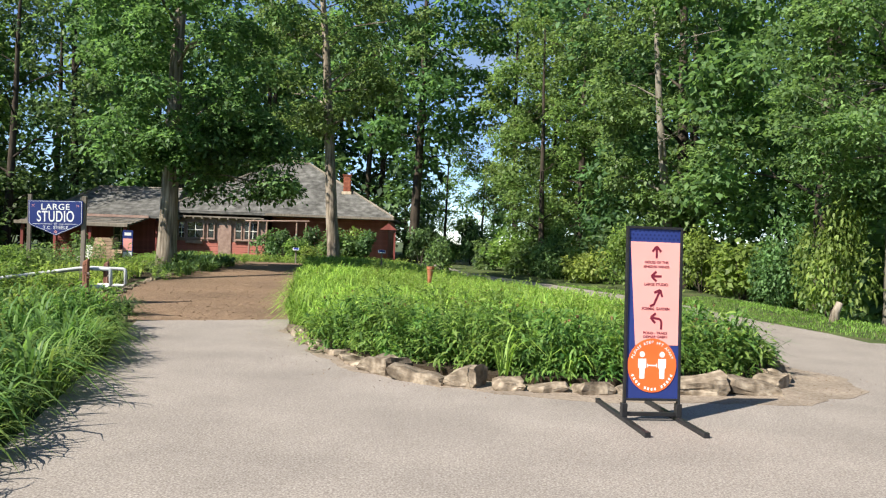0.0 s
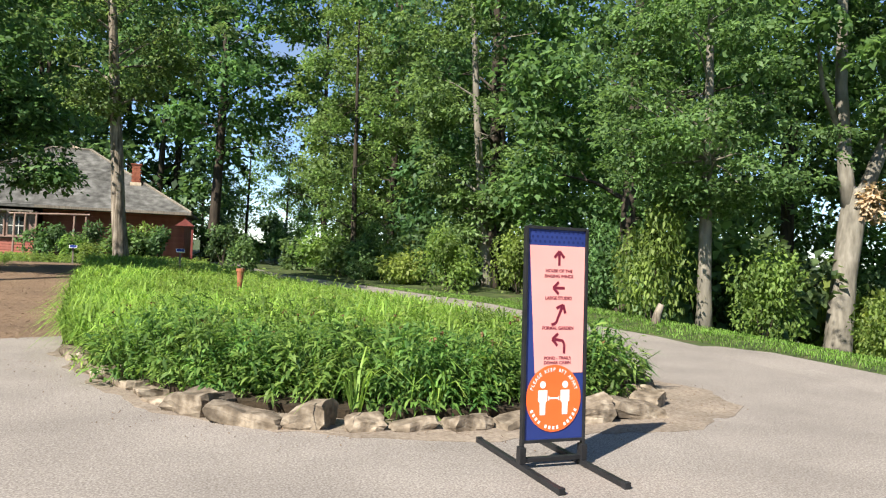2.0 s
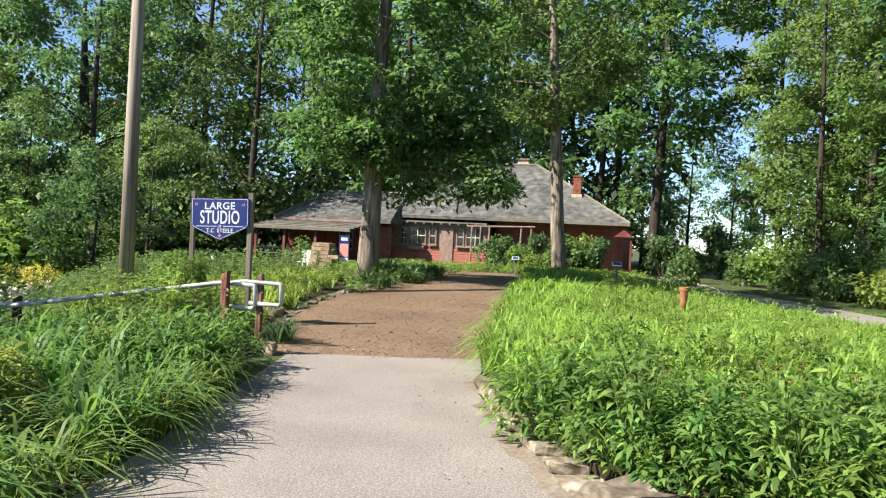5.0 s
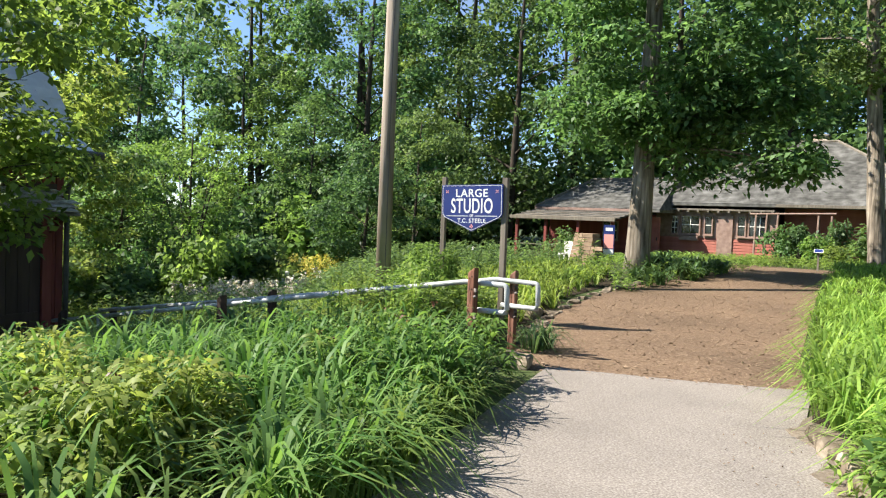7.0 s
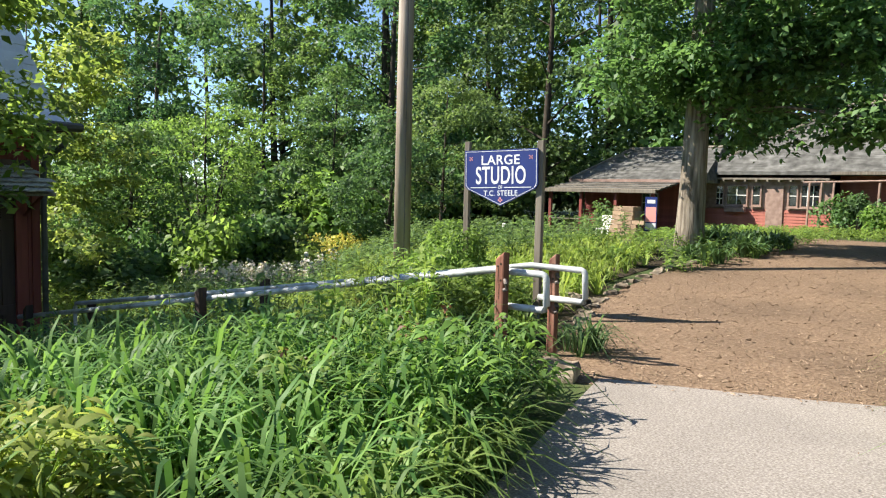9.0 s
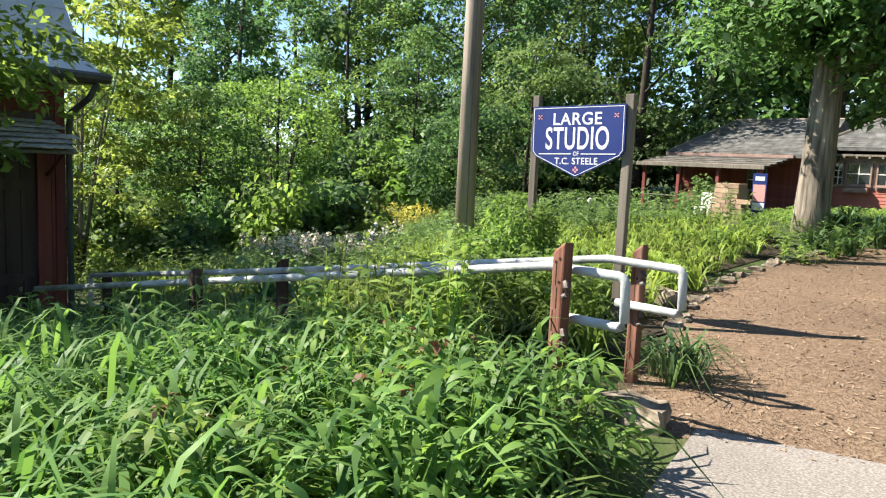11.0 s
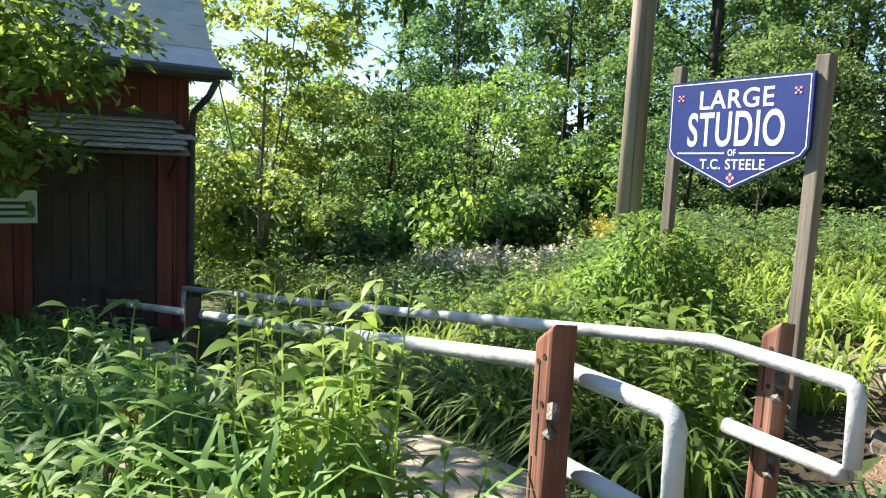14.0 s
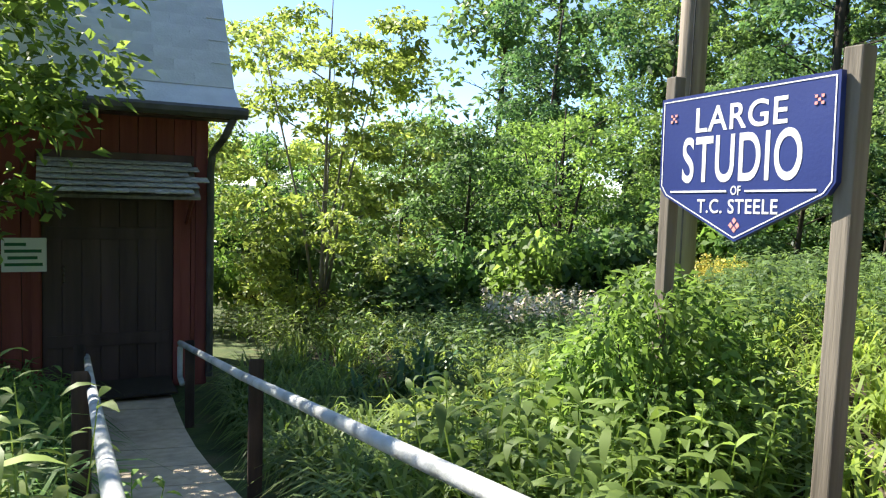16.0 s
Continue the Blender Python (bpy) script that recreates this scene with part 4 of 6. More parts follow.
    bm = bmesh.new()
    v = [(X + 0.68, 1.28), (X + 0.02, 1.655), (X + 0.02, 1.62), (X + 0.68, 1.245)]
    for yy0, yy1 in ((10.08, 11.7),):
        f0 = [bm.verts.new((x, yy0, z)) for x, z in v]
        f1 = [bm.verts.new((x, yy1, z)) for x, z in v]
        for i in range(4):
            bm.faces.new((f0[i], f0[(i + 1) % 4], f1[(i + 1) % 4], f1[i]))
        bm.faces.new(f0[::-1])
        bm.faces.new(f1)
    bmesh.ops.recalc_face_normals(bm, faces=bm.faces)
    part("deck", shifted(bm, o), GREY_WOOD, A)
    for yy in (10.15, 11.65):
        part("bracket", shifted(tube([(X, yy, 0.95), (X + 0.55, yy, 1.33)], 0.025, 6), o), BARN_RED, A)


shed()
# white notice on the shed wall
N = thing("wall_notice", (-13.885, 9.93, 0.58), "small white notice board with green lettering", "sign")
N.matrix_basis = SHED_TURN @ pose(-13.885, 9.93, 0.58, 0, 0, 90)
part("plate", box(-0.22, -0.016, -0.19, 0.22, 0.0, 0.19, 0.004), WHITE, N)
GREEN_INK = ramp_mat("green_ink", [(0.03, 0.12, 0.06), (0.04, 0.15, 0.08)], 4, 0.6, 0.0)
for i, (a, b) in enumerate(((-0.19, 0.02), (-0.19, 0.17), (-0.16, 0.13), (-0.19, 0.18))):
    part("text_line", box(a, -0.019, 0.1 - 0.075 * i, b, -0.0165, 0.135 - 0.075 * i), GREEN_INK, N)
M = thing("doormat", (-13.45, 11.0, gz(-13.3, 11.0) + 0.055), "dark fibre doormat before the shed door", "doormat")
M.matrix_basis = SHED_TURN @ pose(-13.45, 10.9, gz(-13.2, 11.0) + 0.055)
part("mat", box(-0.38, -0.55, 0, 0.38, 0.55, 0.025, 0.008), RUBBER, M)


# ---------------------------------------------------------------- signs
def banner_sign():
    B = thing("sidewalk_sign", (1.875, 6.60, 0.012), "upright blue and pink visitor sign in a black frame on feet", "sign", rz=5.0)
    B.matrix_basis = pose(1.80, 6.505, 0.012, 0, 0, 5.0) @ Matrix.Diagonal((0.875, 1, 0.935, 1))
    lean = pose(0, 0, 0.185, -2.6, 0, 0)
    def Q(name, bm, mat, y=0.0, label="", parent=B):
        ob = part(name, bm, mat, parent, label)
        ob.matrix_basis = lean @ Matrix.Translation((0, y, 0))
        return ob
    W, Ht = 0.557, 1.585
    fr = bmesh.new()
    for a in ((-W / 2 - 0.005, -W / 2 + 0.018), (W / 2 - 0.018, W / 2 + 0.005)):
        box(a[0], -0.02, -0.14, a[1], 0.02, Ht, 0.003, fr)
    for z in (0.0, Ht - 0.02):
        box(-W / 2 + 0.018, -0.018, z, W / 2 - 0.018, 0.018, z + 0.022, 0.002, fr)
    Q("frame", fr, BLACK)
    Q("panel", box(-W / 2 + 0.018, -0.006, 0.022, W / 2 - 0.018, 0.006, Ht - 0.02), BLUE, label="royal blue printed panel")
    dots = bmesh.new()
    for i in range(12):
        for k in range(3):
            x = -W / 2 + 0.04 + i * 0.043 + (0.02 if k % 2 else 0)
            z = Ht - 0.04 - k * 0.035
            if x < W / 2 - 0.03:
                bmesh.ops.create_circle(dots, cap_ends=True, radius=0.011, segments=8, matrix=Matrix.Translation((x, -0.0075, z)) @ Matrix.Rotation(math.pi / 2, 4, 'X'))
    Q("dot_pattern", dots, NAVY_DOT)
    top = Ht
    Q("pink_panel", slab([(-W / 2 + 0.035, top - 0.14), (-W / 2 + 0.1, top - 1.08), (W / 2 - 0.025, top - 1.08), (W / 2 - 0.022, top - 0.14)], 0.002), PINK, -0.0095)
    cx = 0.02
    def arrow(path, head, name="arrow"):
        bm = bmesh.new()
        for (x0, z0), (x1, z1) in zip(path, path[1:]):
            d = Vector((x1 - x0, z1 - z0)).normalized()
            n = Vector((-d.y, d.x)) * 0.011
            v = [bm.verts.new((x, -0.0005, z)) for x, z in ((x0 - n.x, z0 - n.y), (x1 - n.x, z1 - n.y), (x1 + n.x, z1 + n.y), (x0 + n.x, z0 + n.y))]
            bm.faces.new(v)
        (hx, hz), (dx, dz) = path[-1], head
        d = Vector((dx, dz)).normalized()
        n = Vector((-d.y, d.x))
        for s in (1, -1):
            p = Vector((hx, hz)) + d * 0.02
            q = p - d * 0.05 + n * s * 0.045
            k = (q - p).normalized()
            m = Vector((-k.y, k.x)) * 0.011
            v = [bm.verts.new((a.x, -0.0012, a.y)) for a in (p - m, q - m, q + m, p + m)]
            bm.faces.new(v)
        Q(name, bm, MAROON, -0.0105)
    z = top - 0.238
    arrow([(cx, z - 0.05), (cx, z + 0.04)], (0, 1))
    z = top - 0.453
    arrow([(cx + 0.055, z), (cx - 0.03, z)], (-1, 0))
    z = top - 0.65
    arrow([(cx - 0.06, z - 0.075), (cx - 0.02, z - 0.065), (cx, z - 0.02), (cx + 0.035, z + 0.055)], (0.45, 1))
    z = top - 0.868
    arrow([(cx + 0.06, z - 0.07), (cx + 0.06, z + 0.0), (cx + 0.045, z + 0.025), (cx - 0.03, z + 0.035)], (-1, 0.05))
    for body, dz, ht, wd, x in (("HOUSE OF THE", 0.337, 0.024, 0.24, cx), ("SINGING WINDS", 0.377, 0.024, 0.26, cx), ("LARGE STUDIO", 0.54, 0.026, 0.24, cx),
                                ("FORMAL GARDEN", 0.762, 0.026, 0.28, cx), ("POND - TRAILS", 0.982, 0.024, 0.24, cx), ("DEWAR CABIN", 1.016, 0.024, 0.24, cx)):
        me = text_mesh(body, ht, MAROON, wd, 0.0005, bold=0.012)
        ob = part("lettering", me, None, B)
        ob.matrix_basis = lean @ Matrix.Translation((x, -0.0115, top - dz))
    zc = top - 1.265
    cxx = -0.005
    disc = bmesh.new()
    bmesh.ops.create_cone(disc, cap_ends=True, segments=48, radius1=0.245, radius2=0.245, depth=0.002, matrix=Matrix.Translation((cxx, -0.0105, zc)) @ Matrix.Rotation(math.pi / 2, 4, 'X'))
    Q("orange_disc", disc, ORANGE)
    # plain white markers and the measure between them
    wm = bmesh.new()
    for s in (-1, 1):
        x = cxx + s * 0.1
        bmesh.ops.create_cone(wm, cap_ends=True, segments=20, radius1=0.026, radius2=0.026, depth=0.001, matrix=Matrix.Translation((x, -0.0125, zc + 0.1)) @ Matrix.Rotation(math.pi / 2, 4, 'X'))
        sl = slab([(x - 0.04, zc + 0.06), (x - 0.04, zc - 0.02), (x - 0.026, zc - 0.03), (x - 0.024, zc - 0.12), (x + 0.024, zc - 0.12), (x + 0.026, zc - 0.03), (x + 0.04, zc - 0.02), (x + 0.04, zc + 0.06)], 0.001)
        bmesh.ops.translate(sl, verts=sl.verts, vec=(0, -0.0128, 0))
        tmp = bpy.data.meshes.new("marker")
        sl.to_mesh(tmp)
        sl.free()
        wm.from_mesh(tmp)
        bpy.data.meshes.remove(tmp)
    box(cxx - 0.045, -0.0128, zc - 0.006, cxx + 0.045, -0.0118, zc + 0.006, 0, wm)
    for s in (-1, 1):
        box(cxx + s * 0.045 - 0.004, -0.0128, zc - 0.016, cxx + s * 0.045 + 0.004, -0.0118, zc + 0.016, 0, wm)
    Q("white_marker", wm, WHITE)
    # lettering round the rim, read only in part
    words = "PLEASE KEEP 6FT APART"
    for i, ch in enumerate(words):
        if ch == " ":
            continue
        a = radians(160 - 140 * i / (len(words) - 1))
        me = text_mesh(ch, 0.026, WHITE, None, 0.0004, bold=0.01)
        ob = part("lettering", me, None, B)
        ob.matrix_basis = lean @ Matrix.Translation((cxx + 0.198 * math.cos(a), -0.0128, zc + 0.198 * math.sin(a))) @ Matrix.Rotation(-(a - math.pi / 2), 4, 'Y')
    bars = bmesh.new()
    for i in range(15):
        if i in (4, 9):
            continue
        a = radians(205 + 130 * i / 14)
        b = box(-0.009, -0.0128, -0.012, 0.009, -0.0118, 0.012)
        bmesh.ops.rotate(b, verts=b.verts, cent=(0, 0, 0), matrix=Matrix.Rotation(-(a + math.pi / 2), 3, 'Y'))
        bmesh.ops.translate(b, verts=b.verts, vec=(cxx + 0.215 * math.cos(a), 0, zc + 0.215 * math.sin(a)))
        tmp = bpy.data.meshes.new("bar")
        b.to_mesh(tmp)
        b.free()
        bars.from_mesh(tmp)
        bpy.data.meshes.remove(tmp)
    tagged(Q("rim_print", bars, WHITE), kind="stuff")
    # feet and cross bar
    for s in (-1, 1):
        x = s * (W / 2 - 0.005)
        part("foot", box(x - 0.024, -0.53, 0.0, x + 0.024, 0.68, 0.04, 0.005), BLACK, B)
        part("socket", box(x - 0.026, -0.03, 0.04, x + 0.026, 0.03, 0.16, 0.004), BLACK, B)
        for e in (-0.53, 0.68):
            part("end_cap", box(x - 0.026, e - 0.02, -0.004, x + 0.026, e + 0.02, 0.046, 0.004), BLACK, B)
    part("cross_bar", box(-W / 2 + 0.02, -0.018, 0.045, W / 2 - 0.02, 0.018, 0.08, 0.004), BLACK, B)


banner_sign()


def studio_sign():
    cx, cy, rz = -7.138, 14.115, 9.2
    g = gz(cx, cy)
    S = thing("studio_sign", (cx, cy, g), "blue shield-shaped studio sign with white lettering on grey timber posts", "sign", rz=rz)
    T = 1.976 - g
    W = 0.938
    tilt = Matrix.Translation((0, 0, T)) @ Matrix.Rotation(radians(-1.5), 4, 'Y') @ Matrix.Diagonal((1, 1, 0.935, 1))
    def Q(name, me, mat, y, label=""):
        ob = part(name, me, mat, S, label)
        ob.matrix_basis = tilt @ Matrix.Translation((0, y, 0))
        return ob
    out = [(-W / 2, 0), (-W / 2, -0.44), (-W / 2 + 0.035, -0.49), (0, -0.7), (W / 2 - 0.035, -0.49), (W / 2, -0.44), (W / 2, 0)]
    Q("board", slab(out, 0.028), BLUE, -0.014, "royal blue painted board")
    k = bmesh.new()
    inner = [(x * 0.965, -0.018 + z * 0.95) for x, z in out]
    for (x0, z0), (x1, z1) in zip(inner, inner[1:] + inner[:1]):
        d = Vector((x1 - x0, z1 - z0)).normalized()
        n = Vector((-d.y, d.x)) * 0.0028
        k.faces.new([k.verts.new((x, -0.0005, z)) for x, z in ((x0 - n.x, z0 - n.y), (x1 - n.x, z1 - n.y), (x1 + n.x, z1 + n.y), (x0 + n.x, z0 + n.y))])
    Q("border_line", k, WHITE, -0.0155)
    for body, z, ht, wd, b in (("LARGE", -0.187, 0.12, 0.49, 0.012), ("STUDIO", -0.427, 0.222, 0.64, 0.013), ("OF", -0.487, 0.042, 0.055, 0.008), ("T.C. STEELE", -0.572, 0.066, 0.435, 0.01)):
        me = text_mesh(body, ht, WHITE, wd, 0.001, bold=b, spacing=1.08)
        ob = part("lettering", me, None, S)
        ob.matrix_basis = tilt @ Matrix.Translation((0.0, -0.0148, z))
    k = bmesh.new()
    for a, b in ((-0.39, -0.05), (0.05, 0.39)):
        box(a, -0.0175, -0.474, b, -0.0155, -0.465, 0, k)
    Q("rule_line", k, WHITE, 0)
    for s in (-1, 1):
        k = bmesh.new()
        for i in range(3):
            for j in range(3):
                if (i + j) % 2 == 0 or i == j:
                    box(s * 0.385 - 0.02 + i * 0.014, -0.0175, -0.125 + j * 0.014, s * 0.385 - 0.02 + i * 0.014 + 0.012, -0.0155, -0.113 + j * 0.014, 0, k)
        Q("corner_square", k, PINK, 0)
    k = bmesh.new()
    for dx, dz in ((0, 0.018), (-0.018, -0.004), (0.018, -0.004), (0, -0.022)):
        k.faces.new([k.verts.new((dx + a, -0.0005, -0.622 + dz + b)) for a, b in ((-0.012, 0), (0, -0.015), (0.012, 0), (0, 0.015))])
    Q("emblem", k, PINK, -0.0155)
    for x, w in ((-W / 2 + 0.01, 0.032), (W / 2 + 0.015, 0.039)):
        part("post", box(x - w, 0.02, -0.3, x + w, 0.02 + 2 * w, T + 0.1, 0.006), GREY_WOOD, S, "weathered grey timber post")


studio_sign()


# ---------------------------------------------------------------- pipe rails
def rail(name, pts_top, post_xy, near_drop, far_drop, line):
    R = thing(name, (pts_top[0][0], pts_top[0][1], 0), "silver-painted pipe handrail on red-brown timber posts", "handrail", group="handrails by the walk")
    o = (pts_top[0][0], pts_top[0][1], 0)
    a = Vector(pts_top[0])
    d = (Vector(pts_top[1]) - a).normalized()
    low = a + Vector((0.01, 0.0, -near_drop))
    path = [low + d * 0.45, low + d * 0.034, low + d * 0.01 + Vector((0, 0, 0.01)), low + Vector((0, 0, 0.034)), a - Vector((0, 0, 0.034)), a + d * 0.01 - Vector((0, 0, 0.01)), a + d * 0.034]
    path += [Vector(p) for p in pts_top[1:]]
    if far_drop:
        e = Vector(pts_top[-1])
        path += [e - d * 0.0 + Vector((-0.03, 0, -0.05)), e + Vector((-0.03, 0, -far_drop)), e + Vector((0.25, 0.04, -far_drop))]
    part("pipe", shifted(tube(path, 0.0275, 12), o), PIPE, R, flat=False)
    for i, (x, y, top, w) in enumerate(post_xy):
        g = gz(x, y)
        bm = box(x - w, y - w, g - 0.25, x + w, y + w, top, 0.012)
        for v in bm.verts:
            if v.co.z > top - 0.05:
                v.co.z += 0.03 * ((v.co.x - x) / w) + 0.008 * math.sin(v.co.y * 90)
        p = part("post", shifted(bm, o), RED_POST if i == 0 else DARK_POST, R)
        if i == 0:
            for hx, hz in ((0.3, -0.07), (-0.35, -0.09), (0.35, -0.2)):
                part("bolt_hole", shifted(tube([(x + w * hx, y - w - 0.002, top + hz), (x + w * hx, y - w + 0.01, top + hz)], 0.009, 8), o), SOIL, p, "dark drilled bolt hole")
            crack = bmesh.new()
            for k in range(7):
                z0 = top - 0.1 - 0.13 * k
                box(x - w * 0.3 + 0.012 * math.sin(k * 2.1), y - w - 0.0015, z0 - 0.12, x - w * 0.3 + 0.012 * math.sin(k * 2.1) + 0.005, y - w + 0.002, z0, 0, crack)
            part("crack", shifted(crack, o), SOIL, p, "long dark drying crack")
            for z in (line, line - near_drop + 0.01):
                part("strap", shifted(tube([(x + w + 0.005, y - w * 0.9, z - 0.06), (x + w + 0.03, y - w * 1.1, z - 0.05), (x + w + 0.03, y - w * 1.1, z - 0.01), (x + w + 0.004, y - w * 0.6, z + 0.02)], 0.018, 6), o), RUST, p, "rusty pipe strap")


rail("handrail", [(-5.16, 11.97, 0.842), (-5.62, 11.905, 0.847), (-9.1, 11.26, 0.275), (-12.05, 10.725, -0.21)], [(-5.478, 11.825, 0.985, 0.041), (-8.83, 11.255, 0.425, 0.045), (-11.75, 10.72, -0.05, 0.045)], 0.28, 0, 0.77)
rail("handrail", [(-5.25, 12.758, 0.813), (-5.77, 12.7, 0.823), (-9.0, 12.116, 0.33), (-12.32, 11.55, -0.155)], [(-5.59, 12.805, 0.912, 0.038), (-9.02, 12.2, 0.405, 0.045), (-12.1, 11.66, -0.1, 0.045)], 0.28, 0.36, 0.74)

# utility pole, lamp posts, pillar, little house banner
U = thing("utility_pole", (-10.6, 16.2, gz(-10.6, 16.2)), "tall weathered grey wooden utility pole", "pole")
part("shaft", tube([(0, 0, -0.5), (0.0, 0.0, 3), (0.03, 0.02, 9.5)], [0.145, 0.132, 0.11], 14), POLE_WOOD, U, flat=False)
part("ground_wire", tube([(0.12, -0.08, 0), (0.11, -0.075, 3), (0.13, -0.06, 9.4)], 0.008, 5), GUTTER, U)


# ---------------------------------------------------------------- trees near the walk
tree_thing("tree", (-7.62, 21.3, gz(-7.62, 21.3) - 0.05), tree_meshes(11, 13.0, 0.27, 2.9, 2.7, 240, 130, 0.15, lean=(0.1, 0.1), limb_n=14, leaf_material=LEAF_TREE, spray=0.5, offset=(0.35, -0.2), gaps=0.3, extra=((0.5, 3.7, -1.0, 0.6, 2.0, 4.2, 56), (-1.9, 0.8, -1.4, 0.8, 2.9, 4.3, 18), (-0.5, 2.6, -1.2, 0.8, 3.0, 5.0, 20))),
           "shady broadleaf tree with a straight furrowed grey trunk", rz=0)
tree_thing("tree", (-3.7, 27.5, gz(-3.7, 27.5)), tree_meshes(12, 14, 0.235, 5.4, 3.3, 165, 120, 0.165, lean=(-1.0, 0.3), limb_n=11, leaf_material=LEAF_TREE, spray=0.6, gaps=0.12, extra=((-2.2, -0.5, -0.8, 0.6, 4.8, 5.5, 9), (0.3, 2.2, -0.8, 1, 6.0, 7.4, 8))),
           "leaning broadleaf tree with a slim grey trunk")
tree_thing("tree", (9.95, 16.1, gz(9.95, 16.1)), tree_meshes(13, 9.5, 0.17, 2.7, 2.5, 130, 150, 0.125, lean=(-0.3, 0.2), flat=0.3, leaf_material=LEAF_TREE, bark=BARK_PALE, limb_n=12, spray=0.62, gaps=0.12, extra=((-2.6, 1.6, -1.2, 1.2, 3.0, 5.3, 34),)),
           "young pale-barked tree with layered bright green sprays")
tree_thing("tree", (9.2, 28.5, gz(9.2, 28.5)), tree_meshes(14, 16, 0.2, 2.6, 3.0, 180, 110, 0.19, lean=(-1.6, 0.0), bark=BARK_PALE, leaf_material=LEAF_TREE, spray=0.65, gaps=0.1, extra=((-1.4, 1.2, -1, 1, 1.8, 4.2, 22),)),
           "slender pale-trunked tree at the edge of the woods")


def forked_tree():
    """Old tree whose thick trunk splits low; a clump of withered leaves hangs in the fork."""
    x, y = 17.75, 20.2
    T = thing("tree", (x, y, gz(x, y)), "large old tree with a thick pale forked trunk", "tree")
    bm = bmesh.new()
    tube([(0, 0, -0.4), (0.02, 0, 0.4), (0.2, 0.05, 2.6), (0.45, 0.1, 4.4), (0.55, 0.1, 5.4)], [0.55, 0.42, 0.36, 0.38, 0.3], 12, bm)
    tube([(0.45, 0.1, 4.3), (0.2, 0.2, 6.0), (0.0, 0.3, 8.5), (-0.2, 0.2, 12), (-0.1, 0, 16)], [0.26, 0.22, 0.19, 0.13, 0.04], 9, bm)
    tube([(0.5, 0.1, 4.4), (1.1, 0.0, 6.0), (2.2, -0.3, 9.0), (2.6, -0.2, 13)], [0.26, 0.21, 0.15, 0.05], 9, bm)
    tube([(0.1, 0.2, 6.8), (-0.9, 0.1, 8.4), (-1.4, 0, 10.5)], [0.11, 0.08, 0.03], 7, bm)
    tube([(1.4, -0.1, 6.8), (2.6, 0.3, 8.0), (3.8, 0.4, 9.4)], [0.1, 0.07, 0.03], 7, bm)
    part("trunk", bm, BARK_PALE, T, flat=False)
    m = tree_meshes(15, 17, 0.1, 7.2, 4.6, 150, 66, 0.3, lean=(1.0, 0.2), leaf_material=LEAF_TREE, spray=0.75, gaps=0.1)
    part("crown", m[1], None, T)
    r = np.random.default_rng(9)
    d = unit(r.normal(0, 1, (420, 3)))
    c = d * r.uniform(0.2, 1.0, (420, 1)) * np.array([0.5, 0.4, 0.75]) + np.array([0.75, -0.3, 4.9])
    part("withered_clump", quads_mesh("withered_clump", leaf_quads(r, c, d, 0.2, 0.6), DEAD_LEAF), None, T, "clump of withered tan leaves")


forked_tree()
tree_thing("tree", (-12.0, 7.6, gz(-12.0, 7.6)), tree_meshes(16, 6.6, 0.11, 2.5, 2.4, 90, 95, 0.13, lean=(0.3, 1.5), leaf_material=LEAF_FRESH, bark=BARK_DARK, spray=0.42, gaps=0.2, extra=((-0.3, 1.5, 1.9, 3.4, 3.0, 5.2, 22), (0.2, 1.1, 1.6, 2.9, 1.9, 3.4, 20), (-0.4, 0.9, 0.6, 1.8, 1.2, 2.4, 12))),
           "small leafy tree overhanging the shed front")

tree_thing("tree", (-1.3, 46.0, gz(-1.3, 46)), tree_meshes(17, 21, 0.33, 6.2, 6.0, 190, 66, 0.38, lean=(0.8, 0.3), leaf_material=LEAF_TREE, bark=BARK_DARK, spray=1.0, gaps=0.2),
           "tall dark-trunked tree spreading over the end of the drive")
# ---------------------------------------------------------------- woods
def wood_trees(seed0, clumps, per, leaf, spray):
    return [tree_meshes(seed0 + i, 19 + 2 * (i % 3), 0.28, 1.6 + 0.8 * (i % 3), 5.0, clumps, per, leaf, lean=(0.5 * (-1) ** i, 0.4), bark=BARK_DARK,
                        leaf_material=(LEAF_DEEP, LEAF_TREE, LEAF_WOOD)[i % 3], spray=spray, limb_n=10, gaps=0.25, boughs=22, flat=0.75) for i in range(6)]


VAR = wood_trees(30, 140, 74, 0.29, 0.92)
VAR_FAR = wood_trees(36, 88, 34, 0.58, 1.25)
BUSH = [shrub_meshes(50 + i, 1.5, 2.4, 1050, 0.25, (LEAF_TREE, LEAF_FRESH, LEAF_DEEP, LEAF_YELLOWISH)[i % 4]) for i in range(5)]
BUSH_NEAR = [shrub_meshes(56 + i, 1.5, 2.4, 2900, 0.15, (LEAF_TREE, LEAF_FRESH)[i], slim=0.62, lobes=12) for i in range(2)]
rng = np.random.default_rng(5)
LABELS = ("tall woodland tree with a dense dark green crown", "slim woodland tree with a broken leafy crown", "woodland tree with fresh green foliage")
spots = []


def plant_wood(x, y, i, s=1.0):
    spots.append((x, y))
    return tree_thing("woodland_tree", (x, y, gz(x, y)), (VAR_FAR if y > 48 or x < -40 or y < -2 or x > 30 else VAR)[i % 6], LABELS[i % 3], "woodland trees", rz=float(rng.uniform(0, 360)), scale=s * float(rng.uniform(0.88, 1.12)))


i = 0
